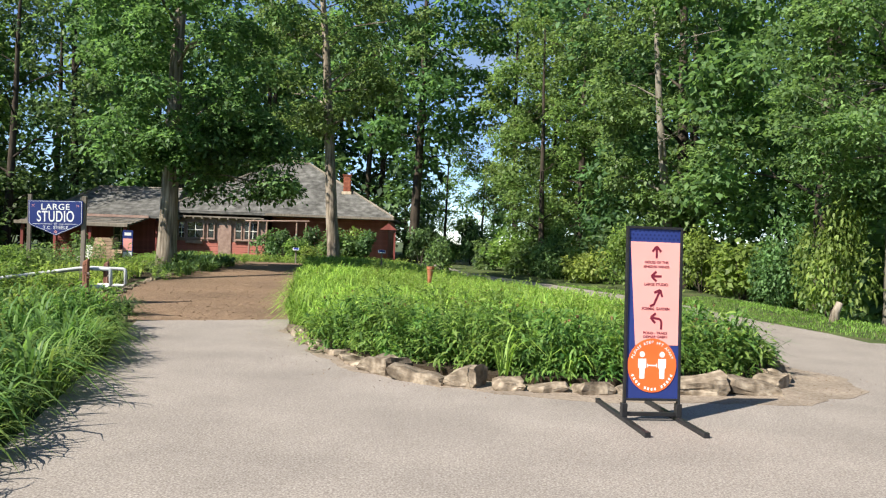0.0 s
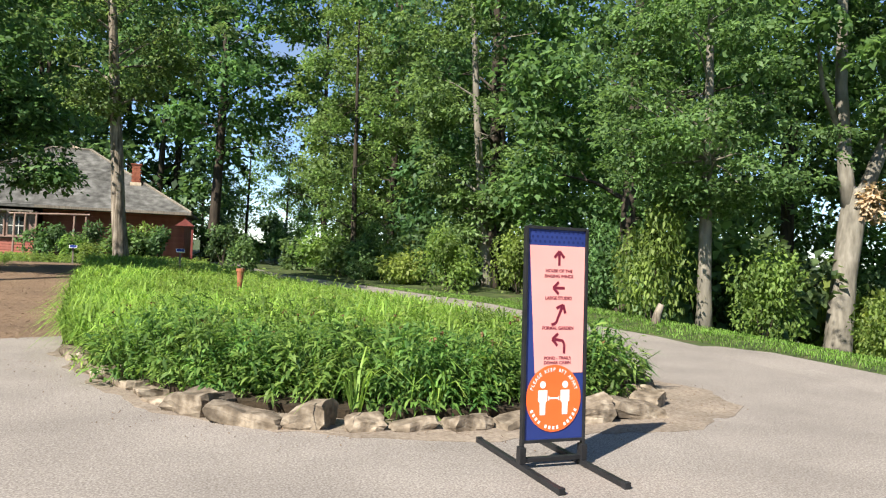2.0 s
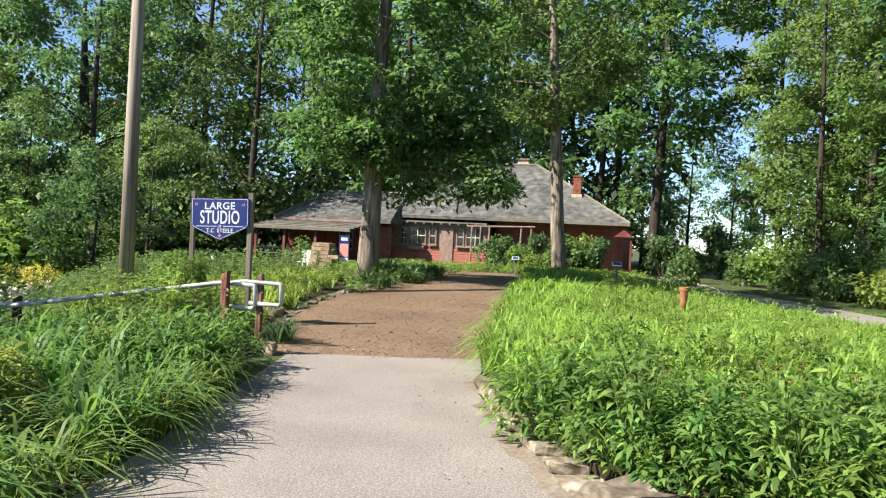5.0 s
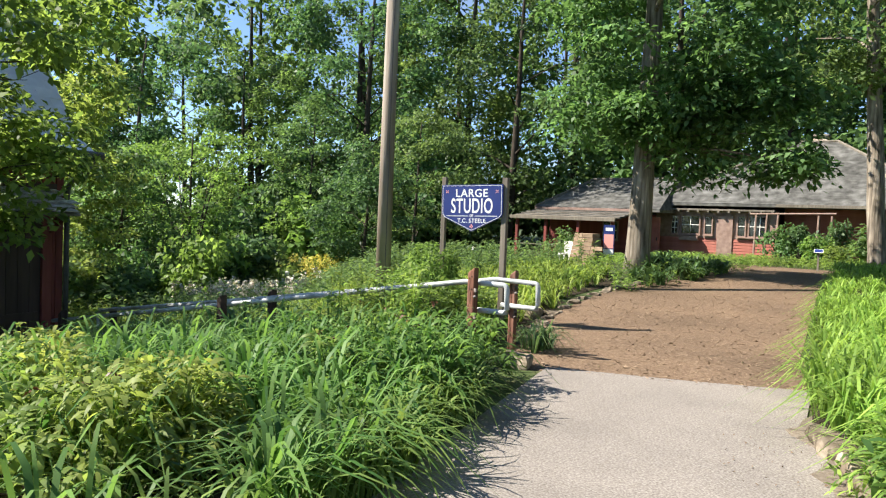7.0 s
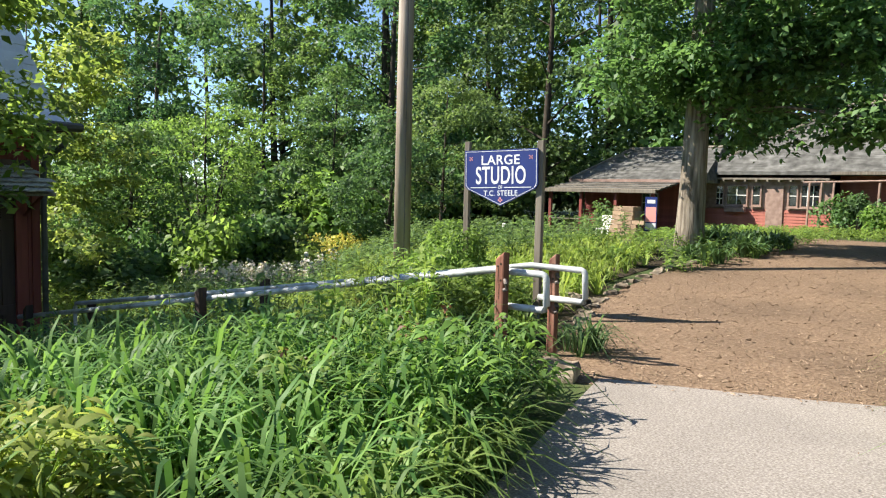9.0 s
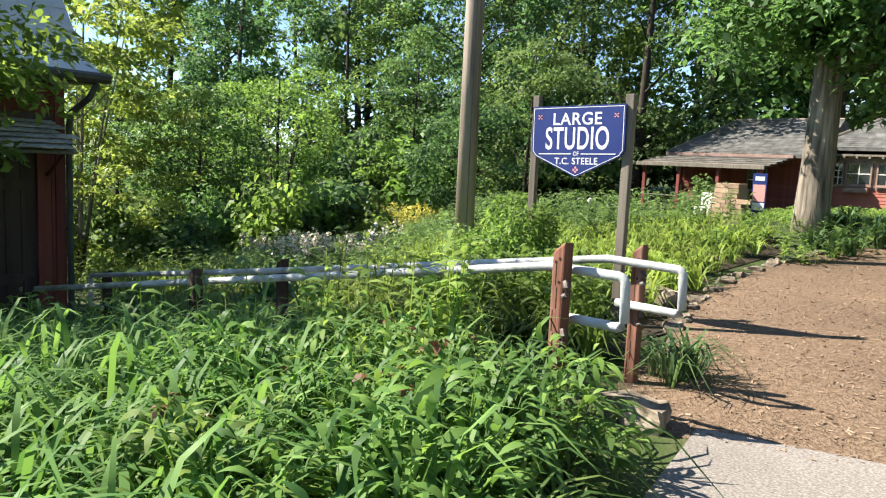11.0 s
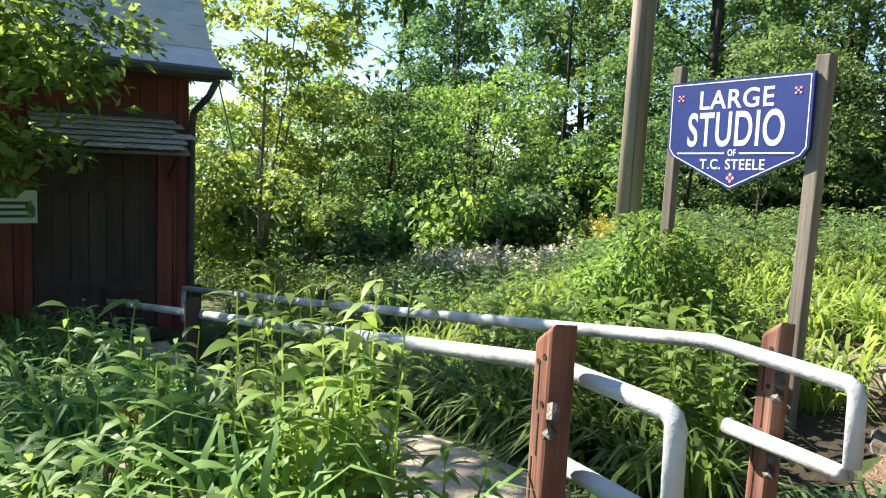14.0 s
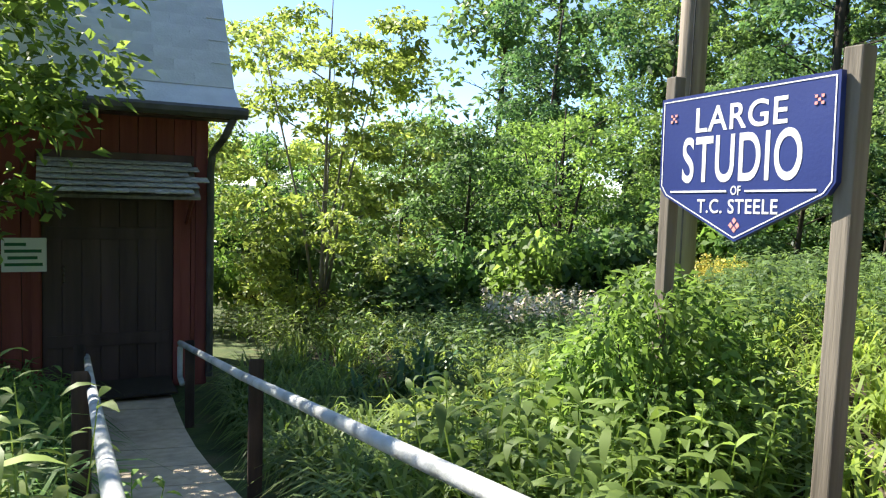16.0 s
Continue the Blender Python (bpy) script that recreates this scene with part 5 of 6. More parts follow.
# trees that frame the view: round the gap of sky, over the house, the far oak
for x, y, v, s in ((-4.8, 51.5, 0, 0.85), (5.4, 37, 2, 0.6), (5.0, 45, 5, 0.75), (7.8, 40, 1, 0.9), (12.5, 24, 4, 0.9), (15.5, 29, 2, 1.0), (11.5, 34, 0, 1.0), (21, 26, 3, 1.0), (-12, 55, 3, 1.0), (-19, 53, 0, 1.0),
                   (-53, 34, 1, 1.15), (-50.5, 28.6, 1, 1.1), (1.2, 74, 2, 0.5), (-2.6, 70, 0, 0.45), (5.2, 79, 4, 0.6), (-44, 40, 2, 1.0), (-39, 46, 0, 1.0), (-34, 51, 1, 1.05), (-24, 42, 3, 0.95), (-30, 36, 0, 0.85), (-17, 50, 4, 1.0), (-7, 57, 1, 0.9), (24.5, 16, 0, 1.0), (28, 21, 4, 1.0), (-25, 52, 5, 1.0), (-31, 47, 2, 0.95), (-36, 42, 4, 0.9), (-41, 37, 3, 0.85), (-37, 33, 5, 0.62), (-46, 30, 0, 0.6), (-4, 53, 3, 0.95), (8.5, 52, 5, 0.8), (-22, 60, 1, 1.1), (-14, 62, 4, 1.1), (-29, 57, 0, 1.1)):
    plant_wood(x, y, v, s)
for x0, x1, y0, y1, n, gap in ((14, 42, 24, 60, 15, 5.0), (9, 18, 42, 62, 5, 4.5), (-36, -12, 58, 78, 7, 5.5), (-58, -32, 38, 64, 9, 6.5), (-62, -40, -14, 4, 5, 7.0), (26, 50, -4, 22, 5, 6.0), (-10, 30, -42, -24, 5, 7.0)):
    tries = made = 0
    while made < n and tries < 600:
        tries += 1
        x, y = rng.uniform(x0, x1), rng.uniform(y0, y1)
        if all((x - a) ** 2 + (y - b) ** 2 > gap ** 2 for a, b in spots):
            plant_wood(float(x), float(y), i, 0.75 if x < -32 else 1.0)
            i += 1
            made += 1

tree_thing("woodland_tree", (-37.4, 26.4, gz(-37.4, 26.4)), VAR[0], "spreading old oak with a dense dark crown", "woodland trees", rz=40, scale=0.74)
# far line of trees beyond the gap
for j in range(9):
    plant_wood(-50 + float(rng.normal(0, 2)), 5 + 3.6 * j + float(rng.normal(0, 0.8)), j, 0.42)
for j in range(13):
    plant_wood(-30 + 5.2 * j + float(rng.normal(0, 1.2)), 98 + float(rng.normal(0, 5)), j, 0.52)
for j in range(8):
    plant_wood(-43.5 + float(rng.normal(0, 1.5)), 7 + 3.4 * j + float(rng.normal(0, 0.8)), j + 1, 0.36)
# small garden trees to the west
for seed, x, y, ht, r, mat, lab in ((61, -20.3, 13.9, 7.6, 2.5, LEAF_YELLOWISH, "airy many-stemmed tree with yellow-green leaves"), (62, -25.2, 21.7, 6.6, 3.1, LEAF_FRESH, "rounded bright green garden tree"),
                                    (63, -21.9, 27.6, 5.2, 2.1, LEAF_DEEP, "spreading layered dogwood-like small tree"), (64, -27.5, 17.2, 5.8, 2.7, LEAF_TREE, "mid-sized green tree at the garden's end"),
                                    (65, -23.8, 18.2, 5.0, 2.0, LEAF_TREE, "small dark green garden tree"), (66, -31.5, 24.5, 7.0, 3.2, LEAF_FRESH, "mid-sized bright green tree"),
                                    (67, -24.5, 9.5, 8.0, 2.8, LEAF_YELLOWISH, "yellow-green tree behind the shed"), (68, -29.0, 31.0, 8.5, 3.0, LEAF_TREE, "mid-sized leafy tree by the garden"), (69, -28.5, 13.0, 5.2, 2.5, LEAF_FRESH, "leafy green tree past the shed"), (70, -33.5, 19.5, 6.0, 3.0, LEAF_TREE, "broad green tree at the wood's edge"), (71, -22.5, 31.5, 7.0, 2.6, LEAF_TREE, "leafy tree beside the house garden")):
    sp = 0.42 if seed == 61 else 0.6
    tree_thing("garden_tree", (x, y, gz(x, y)), tree_meshes(seed, ht, 0.05 if seed == 61 else 0.09, 0.6, r, 190 if seed == 61 else 95, 85, 0.14 if seed == 61 else 0.15, stems=4 if seed == 61 else 4 if seed in (62, 67) else 0, lean=(0.2, 0.1), flat=0.4, leaf_material=mat, bark=BARK_PALE if seed == 61 else BARK_DARK, spray=sp, limb_n=12, gaps=0.2),
               lab, "garden trees")
k = 0


def plant_bush(x, y, sx=1.0, sz=1.0, v=None, label="dense green understorey shrub", group="understorey shrubs"):
    global k
    v = k % 5 if v is None else v
    k += 1
    return shrub_thing("shrub", (x, y, gz(x, y)), (BUSH_NEAR[v % 2] if group == "shrubs by the drive" else BUSH[v]), label, group, rz=float(rng.uniform(0, 360)), scale=(sx, sx, sz))


# shrubs along the drive's far edge
for x, y, sx, sz, v in ((8.75, 16.4, 0.6, 1.25, 1), (10.75, 15.1, 0.62, 0.95, 1), (6.95, 26.2, 0.75, 1.0, 1), (8.85, 24.4, 0.7, 0.95, 1), (14.9, 15.4, 0.65, 1.1, 3), (14.6, 12.4, 0.65, 1.15, 1), (12.6, 18.5, 0.7, 1.0, 0),
                        (9.6, 20.5, 0.7, 1.0, 0), (8.0, 30.5, 0.9, 1.1, 2), (5.6, 33, 0.8, 1.0, 0), (16.5, 9.5, 0.8, 1.1, 0), (18, 5.5, 0.9, 1.2, 1), (17, 1, 1.0, 1.2, 0), (18, -4, 1.0, 1.3, 2)):
    plant_bush(x, y, sx, sz, v, "fresh green leafy shrub at the drive's edge", "shrubs by the drive")
for x0, x1, y0, y1, n, s in ((12, 26, 19, 46, 26, 1.25), (4, 12, 38, 55, 9, 1.1), (-36, -24, 22, 36, 12, 1.3), (-26, -19, 15, 24, 10, 0.8), (-22, -15.5, 8, 13, 6, 0.7), (-28, -21, 13, 23, 12, 0.85), (-46, -20, 36, 56, 14, 1.7), (-36, -27, 2, 20, 9, 1.5), (-1.5, 3, 46, 58, 5, 0.7), (15, 24, -6, 14, 7, 1.2)):
    for _ in range(n):
        x, y = float(rng.uniform(x0, x1)), float(rng.uniform(y0, y1))
        plant_bush(x, y, s * float(rng.uniform(0.8, 1.3)), s * float(rng.uniform(0.8, 1.4)))
for x, y, s in ((-27, 33, 1.7), (-30, 36, 1.9), (-33, 33, 1.8), (-36, 38, 2.0), (-25, 37, 1.6), (-29, 41, 2.0), (-40, 34, 2.0), (-23, 47, 1.6), (-44, 30, 2.0), (-1.0, 62, 1.2), (3, 66, 1.4), (-4, 66, 1.4)):
    plant_bush(x, y, s, s * 1.15, 2)
# dense low growth beyond the far end of the drive
for x, y, sx, sz in ((9.4, 22.6, 0.8, 0.8), (7.4, 28.2, 0.75, 0.7), (6.4, 30.6, 0.8, 0.75), (5.6, 33.0, 0.8, 0.7), (4.9, 35.6, 0.85, 0.75), (4.2, 38.4, 0.9, 0.8), (7.9, 32.2, 1.0, 1.0), (7.0, 35.6, 1.0, 1.0), (6.2, 39.2, 1.1, 1.0), (3.3, 41.6, 0.9, 0.75)):
    plant_bush(x, y, sx, sz)
# shrubs by the house
for x, y, sx, sz, v in ((-8.7, 39.3, 0.55, 0.75, 0), (-6.4, 39.6, 0.5, 0.8, 2), (-4.2, 39.6, 0.6, 0.85, 1), (-7.9, 39.0, 0.6, 0.7, 2), (-5.0, 38.6, 0.9, 0.8, 0), (-7.0, 38.0, 0.5, 0.55, 1), (-3.4, 39.0, 0.6, 0.75, 2), (-15.6, 33.5, 0.5, 0.65, 0), (-0.6, 40, 0.8, 0.9, 2), (0.4, 36, 0.55, 0.7, 0), (-6.2, 37.2, 0.4, 0.4, 1)):
    plant_bush(x, y, sx, sz, v, "garden shrub growing against the house front", "shrubs by the house")


# ---------------------------------------------------------------- beds
def daylilies(name, seed, poly, n_clumps, per, length, width, mat, label, keep=None, z_add=0.0, rise=1.0, low=None, steps=3):
    """Clumps of arching strap leaves."""
    r = np.random.default_rng(seed)
    x, y = scatter(r, poly, n_clumps)
    if keep is not None:
        m = keep(x, y, r)
        x, y = x[m], y[m]
    n = len(x)
    idx = np.repeat(np.arange(n), per)
    a = r.uniform(0, 2 * math.pi, n * per)
    ways = np.stack([np.cos(a), np.sin(a), np.zeros(len(a))], 1)
    roots = np.stack([x[idx], y[idx], ground_z(x, y)[idx] + z_add], 1) + ways * r.uniform(0, 0.07, (len(a), 1))
    size = r.uniform(0.75, 1.2, n)[idx]
    if low is not None:
        size = size * low(y)[idx]
    q = blade_quads(r, roots, ways, length * size, width, rise, steps, 1.75 if rise <= 1.0 else 1.2)
    ob = new(name, strips_mesh(name, q, steps, mat))
    return tagged(ob, label, "plants", kind="stuff")


def peony_meshes(seed, ht, rad, shoots, leaf, mat):
    """A bushy mound: fans of pointed leaflets at the end of each shoot, seed heads on top."""
    r = np.random.default_rng(seed)
    d = unit(r.normal(0, 1, (shoots, 3)) + np.array([0, 0, 0.35]))
    d[:, 2] = np.abs(d[:, 2])
    tips = np.array([0, 0, 0.12]) + d * np.array([rad, rad, ht - 0.1]) * r.uniform(0.6, 1.05, (shoots, 1))
    idx = np.repeat(np.arange(shoots), 9)
    fan = unit(d[idx] * 0.7 + r.normal(0, 0.8, (len(idx), 3)))
    c = tips[idx] + fan * np.array([0.05, 0.05, 0.02]) - np.array([0, 0, 0.14]) * (r.random((len(idx), 1)) ** 2)
    q = leaf_strips(r, c, fan, leaf, 0.27)
    bm = bmesh.new()
    for t in tips[::2]:
        tube([(t[0] * 0.25, t[1] * 0.25, -0.05), (t[0] * 0.6, t[1] * 0.6, t[2] * 0.6), t], [0.007, 0.005, 0.003], 4, bm, cap=False)
    pods = []
    for t in tips[tips[:, 2] > ht * 0.7][:3]:
        dd = unit(r.normal(0, 1, (6, 3)))
        pods.append(leaf_quads(r, np.repeat(t[None] + np.array([[0, 0, 0.06]]), 6, 0) + dd * 0.01, dd, 0.028, 0.6))
    if not pods:
        pods = [leaf_quads(r, tips[:3], d[:3], 0.028, 0.6)]
    return strips_mesh("leaves", q, 4, mat), mesh_of(bm, "stems", mat), quads_mesh("seed_head", np.concatenate(pods), SEEDPOD)


PEONIES = [peony_meshes(400 + j, 0.6 + 0.03 * (j % 3), 0.42, 54, 0.094, PEONY) for j in range(6)]
PALE_PEONIES = [peony_meshes(420 + j, 0.6, 0.42, 48, 0.105, LEAF_YELLOWISH) for j in range(4)]


def peonies(seed, spots_xy, label, group, scale=1.0, kinds=PEONIES):
    r = np.random.default_rng(seed)
    for j, (x, y) in enumerate(spots_xy):
        t = thing("peony", (x, y, gz(x, y) + 0.02), label, "peony bush", group, rz=float(r.uniform(0, 360)))
        t.scale = (scale * float(r.uniform(0.85, 1.15)),) * 3
        m = kinds[j % len(kinds)]
        part("leaves", m[0], None, t)
        tagged(part("branching", m[1], None, t), kind="stuff")
        if r.random() < 0.35:
            tagged(part("seed_head", m[2], None, t, "brown spent seed head"), kind="stuff")


def leafy_stems(name, seed, xy, ht, leaves, leaf, mat, label, tip=None, slim=0.28):
    """Upright stems with pointed leaves all the way up."""
    r = np.random.default_rng(seed)
    x, y = xy
    n = len(x)
    h = ht * r.uniform(0.7, 1.2, n)
    lean = r.normal(0, 0.12, (n, 2))
    idx = np.repeat(np.arange(n), leaves)
    u = np.tile(np.linspace(0.2, 1.0, leaves), n) + r.uniform(-0.03, 0.03, n * leaves)
    a = np.tile(np.arange(leaves) * 2.4, n) + r.uniform(0, 6.28, n)[idx]
    base = np.stack([x[idx] + lean[idx, 0] * u * h[idx], y[idx] + lean[idx, 1] * u * h[idx], ground_z(x, y)[idx] + u * h[idx]], 1)
    out = np.stack([np.cos(a), np.sin(a), 0.6 + 0.0 * a], 1)
    q = leaf_strips(r, base, out, leaf, slim)
    stems = np.stack([x, y, ground_z(x, y)], 1)
    top = stems + np.stack([lean[:, 0] * h, lean[:, 1] * h, h], 1)
    w = np.array([0.003, 0.005, 0])
    us = np.linspace(0, 1, 5)
    rows = [(stems + (top - stems) * u - w * (1 - 0.6 * u), stems + (top - stems) * u + w * (1 - 0.6 * u)) for u in us]
    sq = np.stack([np.stack([rows[j][0], rows[j][1], rows[j + 1][1], rows[j + 1][0]], 1) for j in range(4)], 1).reshape(-1, 4, 3)
    ob = new(name, strips_mesh(name, np.concatenate([q, sq]), 4, mat))
    tagged(ob, label, "plants", kind="stuff")
    if tip is not None:
        m = r.random(n) < 0.75
        t = top[m]
        kk = np.repeat(np.arange(len(t)), 12)
        dd = unit(r.normal(0, 1, (len(kk), 3)))
        c = t[kk] + dd * np.array([0.025, 0.025, 0.0]) + np.array([0, 0, 1.0]) * r.uniform(-0.2, 0.06, (len(kk), 1))
        f = new("flower_spikes", quads_mesh("flower_spikes", leaf_quads(r, c, dd, 0.085, 0.7), tip))
        tagged(f, "flower spikes over a garden bed", "flowers", kind="stuff")


FRONT = [(-1.55, 10.5), (-1.25, 10.0), (-0.95, 9.6), (-0.6, 9.25), (-0.2, 8.95), (0.2, 8.7), (0.65, 8.5), (1.1, 8.4), (1.55, 8.35), (2.0, 8.4), (2.45, 8.5), (2.9, 8.65), (3.3, 8.95), (3.5, 9.4)]
r0 = np.random.default_rng(71)
pxy = [(x + r0.normal(0, 0.07), y + r0.normal(0, 0.07)) for x, y in FRONT]
pxy += [(x * 0.93 + 0.1 + r0.normal(0, 0.12), y + 0.6 + r0.normal(0, 0.12)) for x, y in FRONT[2:]]
pxy += [(float(r0.uniform(-1.0, 3.4)), float(r0.uniform(9.2, 12.6))) for _ in range(30)]
pxy += [(x + 0.2, y + 0.02) for x, y in FRONT]
pxy += [(3.55, 10.2), (3.6, 11.1), (3.3, 10.6)]
peonies(72, pxy, "dark green peony bush behind the stone edging", "peonies in the island bed", 1.05)
daylilies("daylilies", 73, ISLAND, 5600, 15, 1.02, 0.021, BLADE, "bright yellow-green daylily leaves filling the island bed",
          keep=lambda x, y, r: ((r.random(len(x)) < np.clip((y - 9.7 + 0.5 * np.sin(2.1 * x)) / 2.4, 0.025, 1)) | (x < -1.35)) & (r.random(len(x)) < np.clip(1.5 - (y - 9) / 17, 0.3, 1)), z_add=0.08, low=lambda y: np.interp(y, [13, 19, 30], [1.0, 0.62, 0.5]))
daylilies("daylilies", 74, LEFT, 3700, 14, 1.12, 0.026, BLADE_SHADED, "arching daylily leaves spilling over the asphalt's edge",
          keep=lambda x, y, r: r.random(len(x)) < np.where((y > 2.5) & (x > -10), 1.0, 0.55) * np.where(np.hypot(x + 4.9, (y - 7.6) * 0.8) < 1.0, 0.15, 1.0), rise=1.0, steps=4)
daylilies("daylilies", 110, [(-2.28, 0.0), (-2.45, 2.0), (-2.62, 4.0), (-3.02, 5.7), (-3.45, 7.4), (-4.0, 9.3), (-4.3, 10.3), (-4.75, 10.3), (-4.4, 9.2), (-3.85, 7.3), (-3.4, 5.6), (-3.0, 4.0), (-2.85, 2.0), (-2.7, 0.0)], 520, 20, 0.95, 0.021, BLADE_SHADED,
          "thick fringe of arching daylily leaves along the drive", rise=0.8, steps=5)
leafy_stems("leafy_stems", 97, scatter(np.random.default_rng(98), [(-1.2, 10.2), (2.0, 9.4), (3.4, 10.5), (3.4, 14), (0.5, 20), (-1.6, 20), (-1.9, 13)], 620), 0.66, 16, 0.09, LEAF_YELLOWISH, "leafy yellow-green stems among the daylilies")
r0 = np.random.default_rng(75)
lxy = [(-5.0, 10.6), (-5.5, 10.9), (-4.75, 10.0), (-5.3, 10.2), (-5.9, 10.7), (-5.15, 9.6), (-6.2, 10.2), (-4.95, 11.1)]
lxy += [(float(r0.uniform(-6.4, -4.9)), float(r0.uniform(6.2, 8.2))) for _ in range(16)]
lxy += [(-4.0, 6.4), (-4.4, 6.9), (-4.3, 5.9), (-4.9, 6.4), (-5.3, 7.0), (-4.7, 7.5), (-3.8, 5.5), (-5.6, 6.2), (-4.2, 5.1), (-5.9, 7.2), (-3.5, 4.6), (-3.1, 3.6), (-3.6, 3.9), (-4.5, 4.4), (-6.6, 8.0), (-7.2, 8.6), (-3.2, 2.6)]
peonies(76, lxy[:8], "glossy dark peony bush among the daylilies", "peonies by the drive", 1.05)
peonies(112, lxy[8:], "yellow-green peony bush with spent seed heads among the daylilies", "paler peonies by the drive", 1.05, PALE_PEONIES)
# stretch north of the walk: tall leafy stems, iris, rank daylilies up to the pole
daylilies("daylilies", 77, NORTH, 3300, 14, 0.92, 0.024, BLADE_MID, "rank bright daylily leaves below the studio sign",
          keep=lambda x, y, r: ((y > 14.6) | (r.random(len(x)) < 0.4)) & ~((x > -6.7) & (y > 13.3) & (y < 15.0)) & ~((x > -7.75) & (y > 15.1) & (y < 15.9)), low=lambda y: np.interp(y, [14, 19], [1.0, 0.5]))
r0 = np.random.default_rng(78)
NEAR_STEMS = [(-6.05, 13.1), (-6.75, 13.9), (-7.4, 14.7), (-8.6, 14.8), (-8.5, 13.5), (-7.9, 12.9), (-6.4, 13.0)]
leafy_stems("leafy_stems", 79, scatter(r0, NEAR_STEMS, 430), 0.66, 19, 0.13, LEAF_FRESH, "tall leafy perennial stems crowding the handrail")
leafy_stems("leafy_stems", 80, scatter(r0, [(-11.5, 13.9), (-16, 13.4), (-19, 17), (-18, 24), (-9, 22), (-9.3, 15.5)], 1250), 0.66, 14, 0.15, LEAF_TREE, "rank mixed garden perennials")
leafy_stems("leafy_stems", 96, scatter(r0, [(-15.6, 13.0), (-20, 11.5), (-24, 14), (-19, 17)], 420), 0.6, 11, 0.17, LEAF_FRESH, "low garden growth beside the shed")
leafy_stems("leafy_stems", 90, scatter(r0, [(-5.75, 11.95), (-8.8, 11.45), (-8.8, 11.7), (-5.75, 12.25)], 30), 0.35, 12, 0.13, LEAF_FRESH, "leafy stems leaning over the concrete walk")
leafy_stems("leafy_stems", 93, scatter(r0, [(-5.75, 11.2), (-7.0, 11.15), (-7.0, 11.6), (-5.75, 11.6)], 46), 0.85, 17, 0.12, LEAF_FRESH, "tall leafy weed standing against the gate post")
# daylilies by the walk, their shade carried by the darker blade colour
daylilies("daylilies", 94, [(-6.0, 12.75), (-8.4, 12.62), (-12.9, 12.0), (-13.5, 12.4), (-13.2, 13.4), (-9, 13.1), (-6.0, 13.05)], 560, 16, 0.8, 0.024, BLADE_SHADED, "shaded daylily leaves beside the concrete walk")
daylilies("daylilies", 95, [(-7.5, 10.9), (-12.8, 10.0), (-13.0, 10.45), (-12.2, 10.6), (-7.5, 11.2)], 180, 16, 0.8, 0.024, BLADE_SHADED, "daylily leaves crowding under the handrail")
leafy_stems("leafy_stems", 81, scatter(r0, [(-5.4, 10.8), (-6.4, 10.7), (-8.5, 10.4), (-11.5, 9.9), (-11.5, 10.7), (-8.5, 11.1), (-5.9, 11.5)], 210), 0.7, 15, 0.14, LEAF_FRESH, "leafy stems growing up against the handrail")
leafy_stems("yellow_loosestrife", 82, scatter(r0, [(-21.8, 24.6), (-25.5, 24.6), (-26.5, 27.8), (-22.3, 27.6)], 520), 0.85, 10, 0.14, LEAF_YELLOWISH, "bed of yellow flower spikes", tip=YELLOW)
leafy_stems("pale_flowers", 83, scatter(r0, [(-14.5, 16.2), (-19, 17), (-20, 20), (-15, 19)], 420), 0.8, 9, 0.14, LEAF_TREE, "pale coneflowers in the garden", tip=PALE_PETAL)
leafy_stems("far_perennials", 84, scatter(r0, [(-12, 22), (-24, 20), (-30, 26), (-24, 34), (-12, 33), (-8.5, 28)], 1000), 0.24, 9, 0.19, LEAF_FRESH, "bright garden growth before the house")
leafy_stems("front_perennials", 92, scatter(r0, [(-13.5, 32.5), (-9.6, 32.3), (-8.6, 33), (-6, 33.2), (-4.4, 31), (-1.2, 34.5), (-1.2, 40), (-14.2, 40.3)], 1100), 0.3, 8, 0.19, LEAF_FRESH, "mixed green perennials before the house")
daylilies("iris_leaves", 85, [(-7.6, 20.0), (-6.5, 19.4), (-6.1, 21.5), (-6.2, 23.4), (-8, 22.8)], 80, 14, 0.6, 0.04, IRIS, "stiff dark iris leaves round the tree's foot", rise=1.1)
leafy_stems("ground_cover", 99, scatter(r0, [(-9.2, 18.5), (-6.7, 18.2), (-6.0, 22), (-6.2, 27.5), (-9.0, 28)], 420), 0.22, 8, 0.14, LEAF_FRESH, "low leafy ground cover under the tree")
daylilies("daylilies", 100, [(-9.0, 12.5), (-13.0, 11.85), (-13.0, 12.2), (-9.0, 12.8)], 90, 14, 0.6, 0.024, BLADE_SHADED, "shaded daylily leaves along the walk's edge")
daylilies("iris_leaves", 86, [(-11.2, 12.7), (-10.4, 12.7), (-11.6, 13.7), (-12.5, 14.8), (-12.9, 13.9)], 24, 11, 1.0, 0.05, IRIS, "upright blue-green iris fans beside the walk", rise=1.25)
daylilies("iris_leaves", 87, [(3.0, 9.2), (3.9, 9.0), (4.0, 10.6), (3.4, 10.6)], 22, 16, 1.0, 0.04, IRIS, "stiff iris leaves at the bed's corner", rise=1.1)
daylilies("yucca_tuft", 88, [(-5.55, 12.95), (-5.25, 12.9), (-5.3, 13.5), (-5.7, 13.5)], 8, 26, 0.75, 0.016, LEAF_DEEP, "dark grassy tufts beside the gate post", rise=0.95)
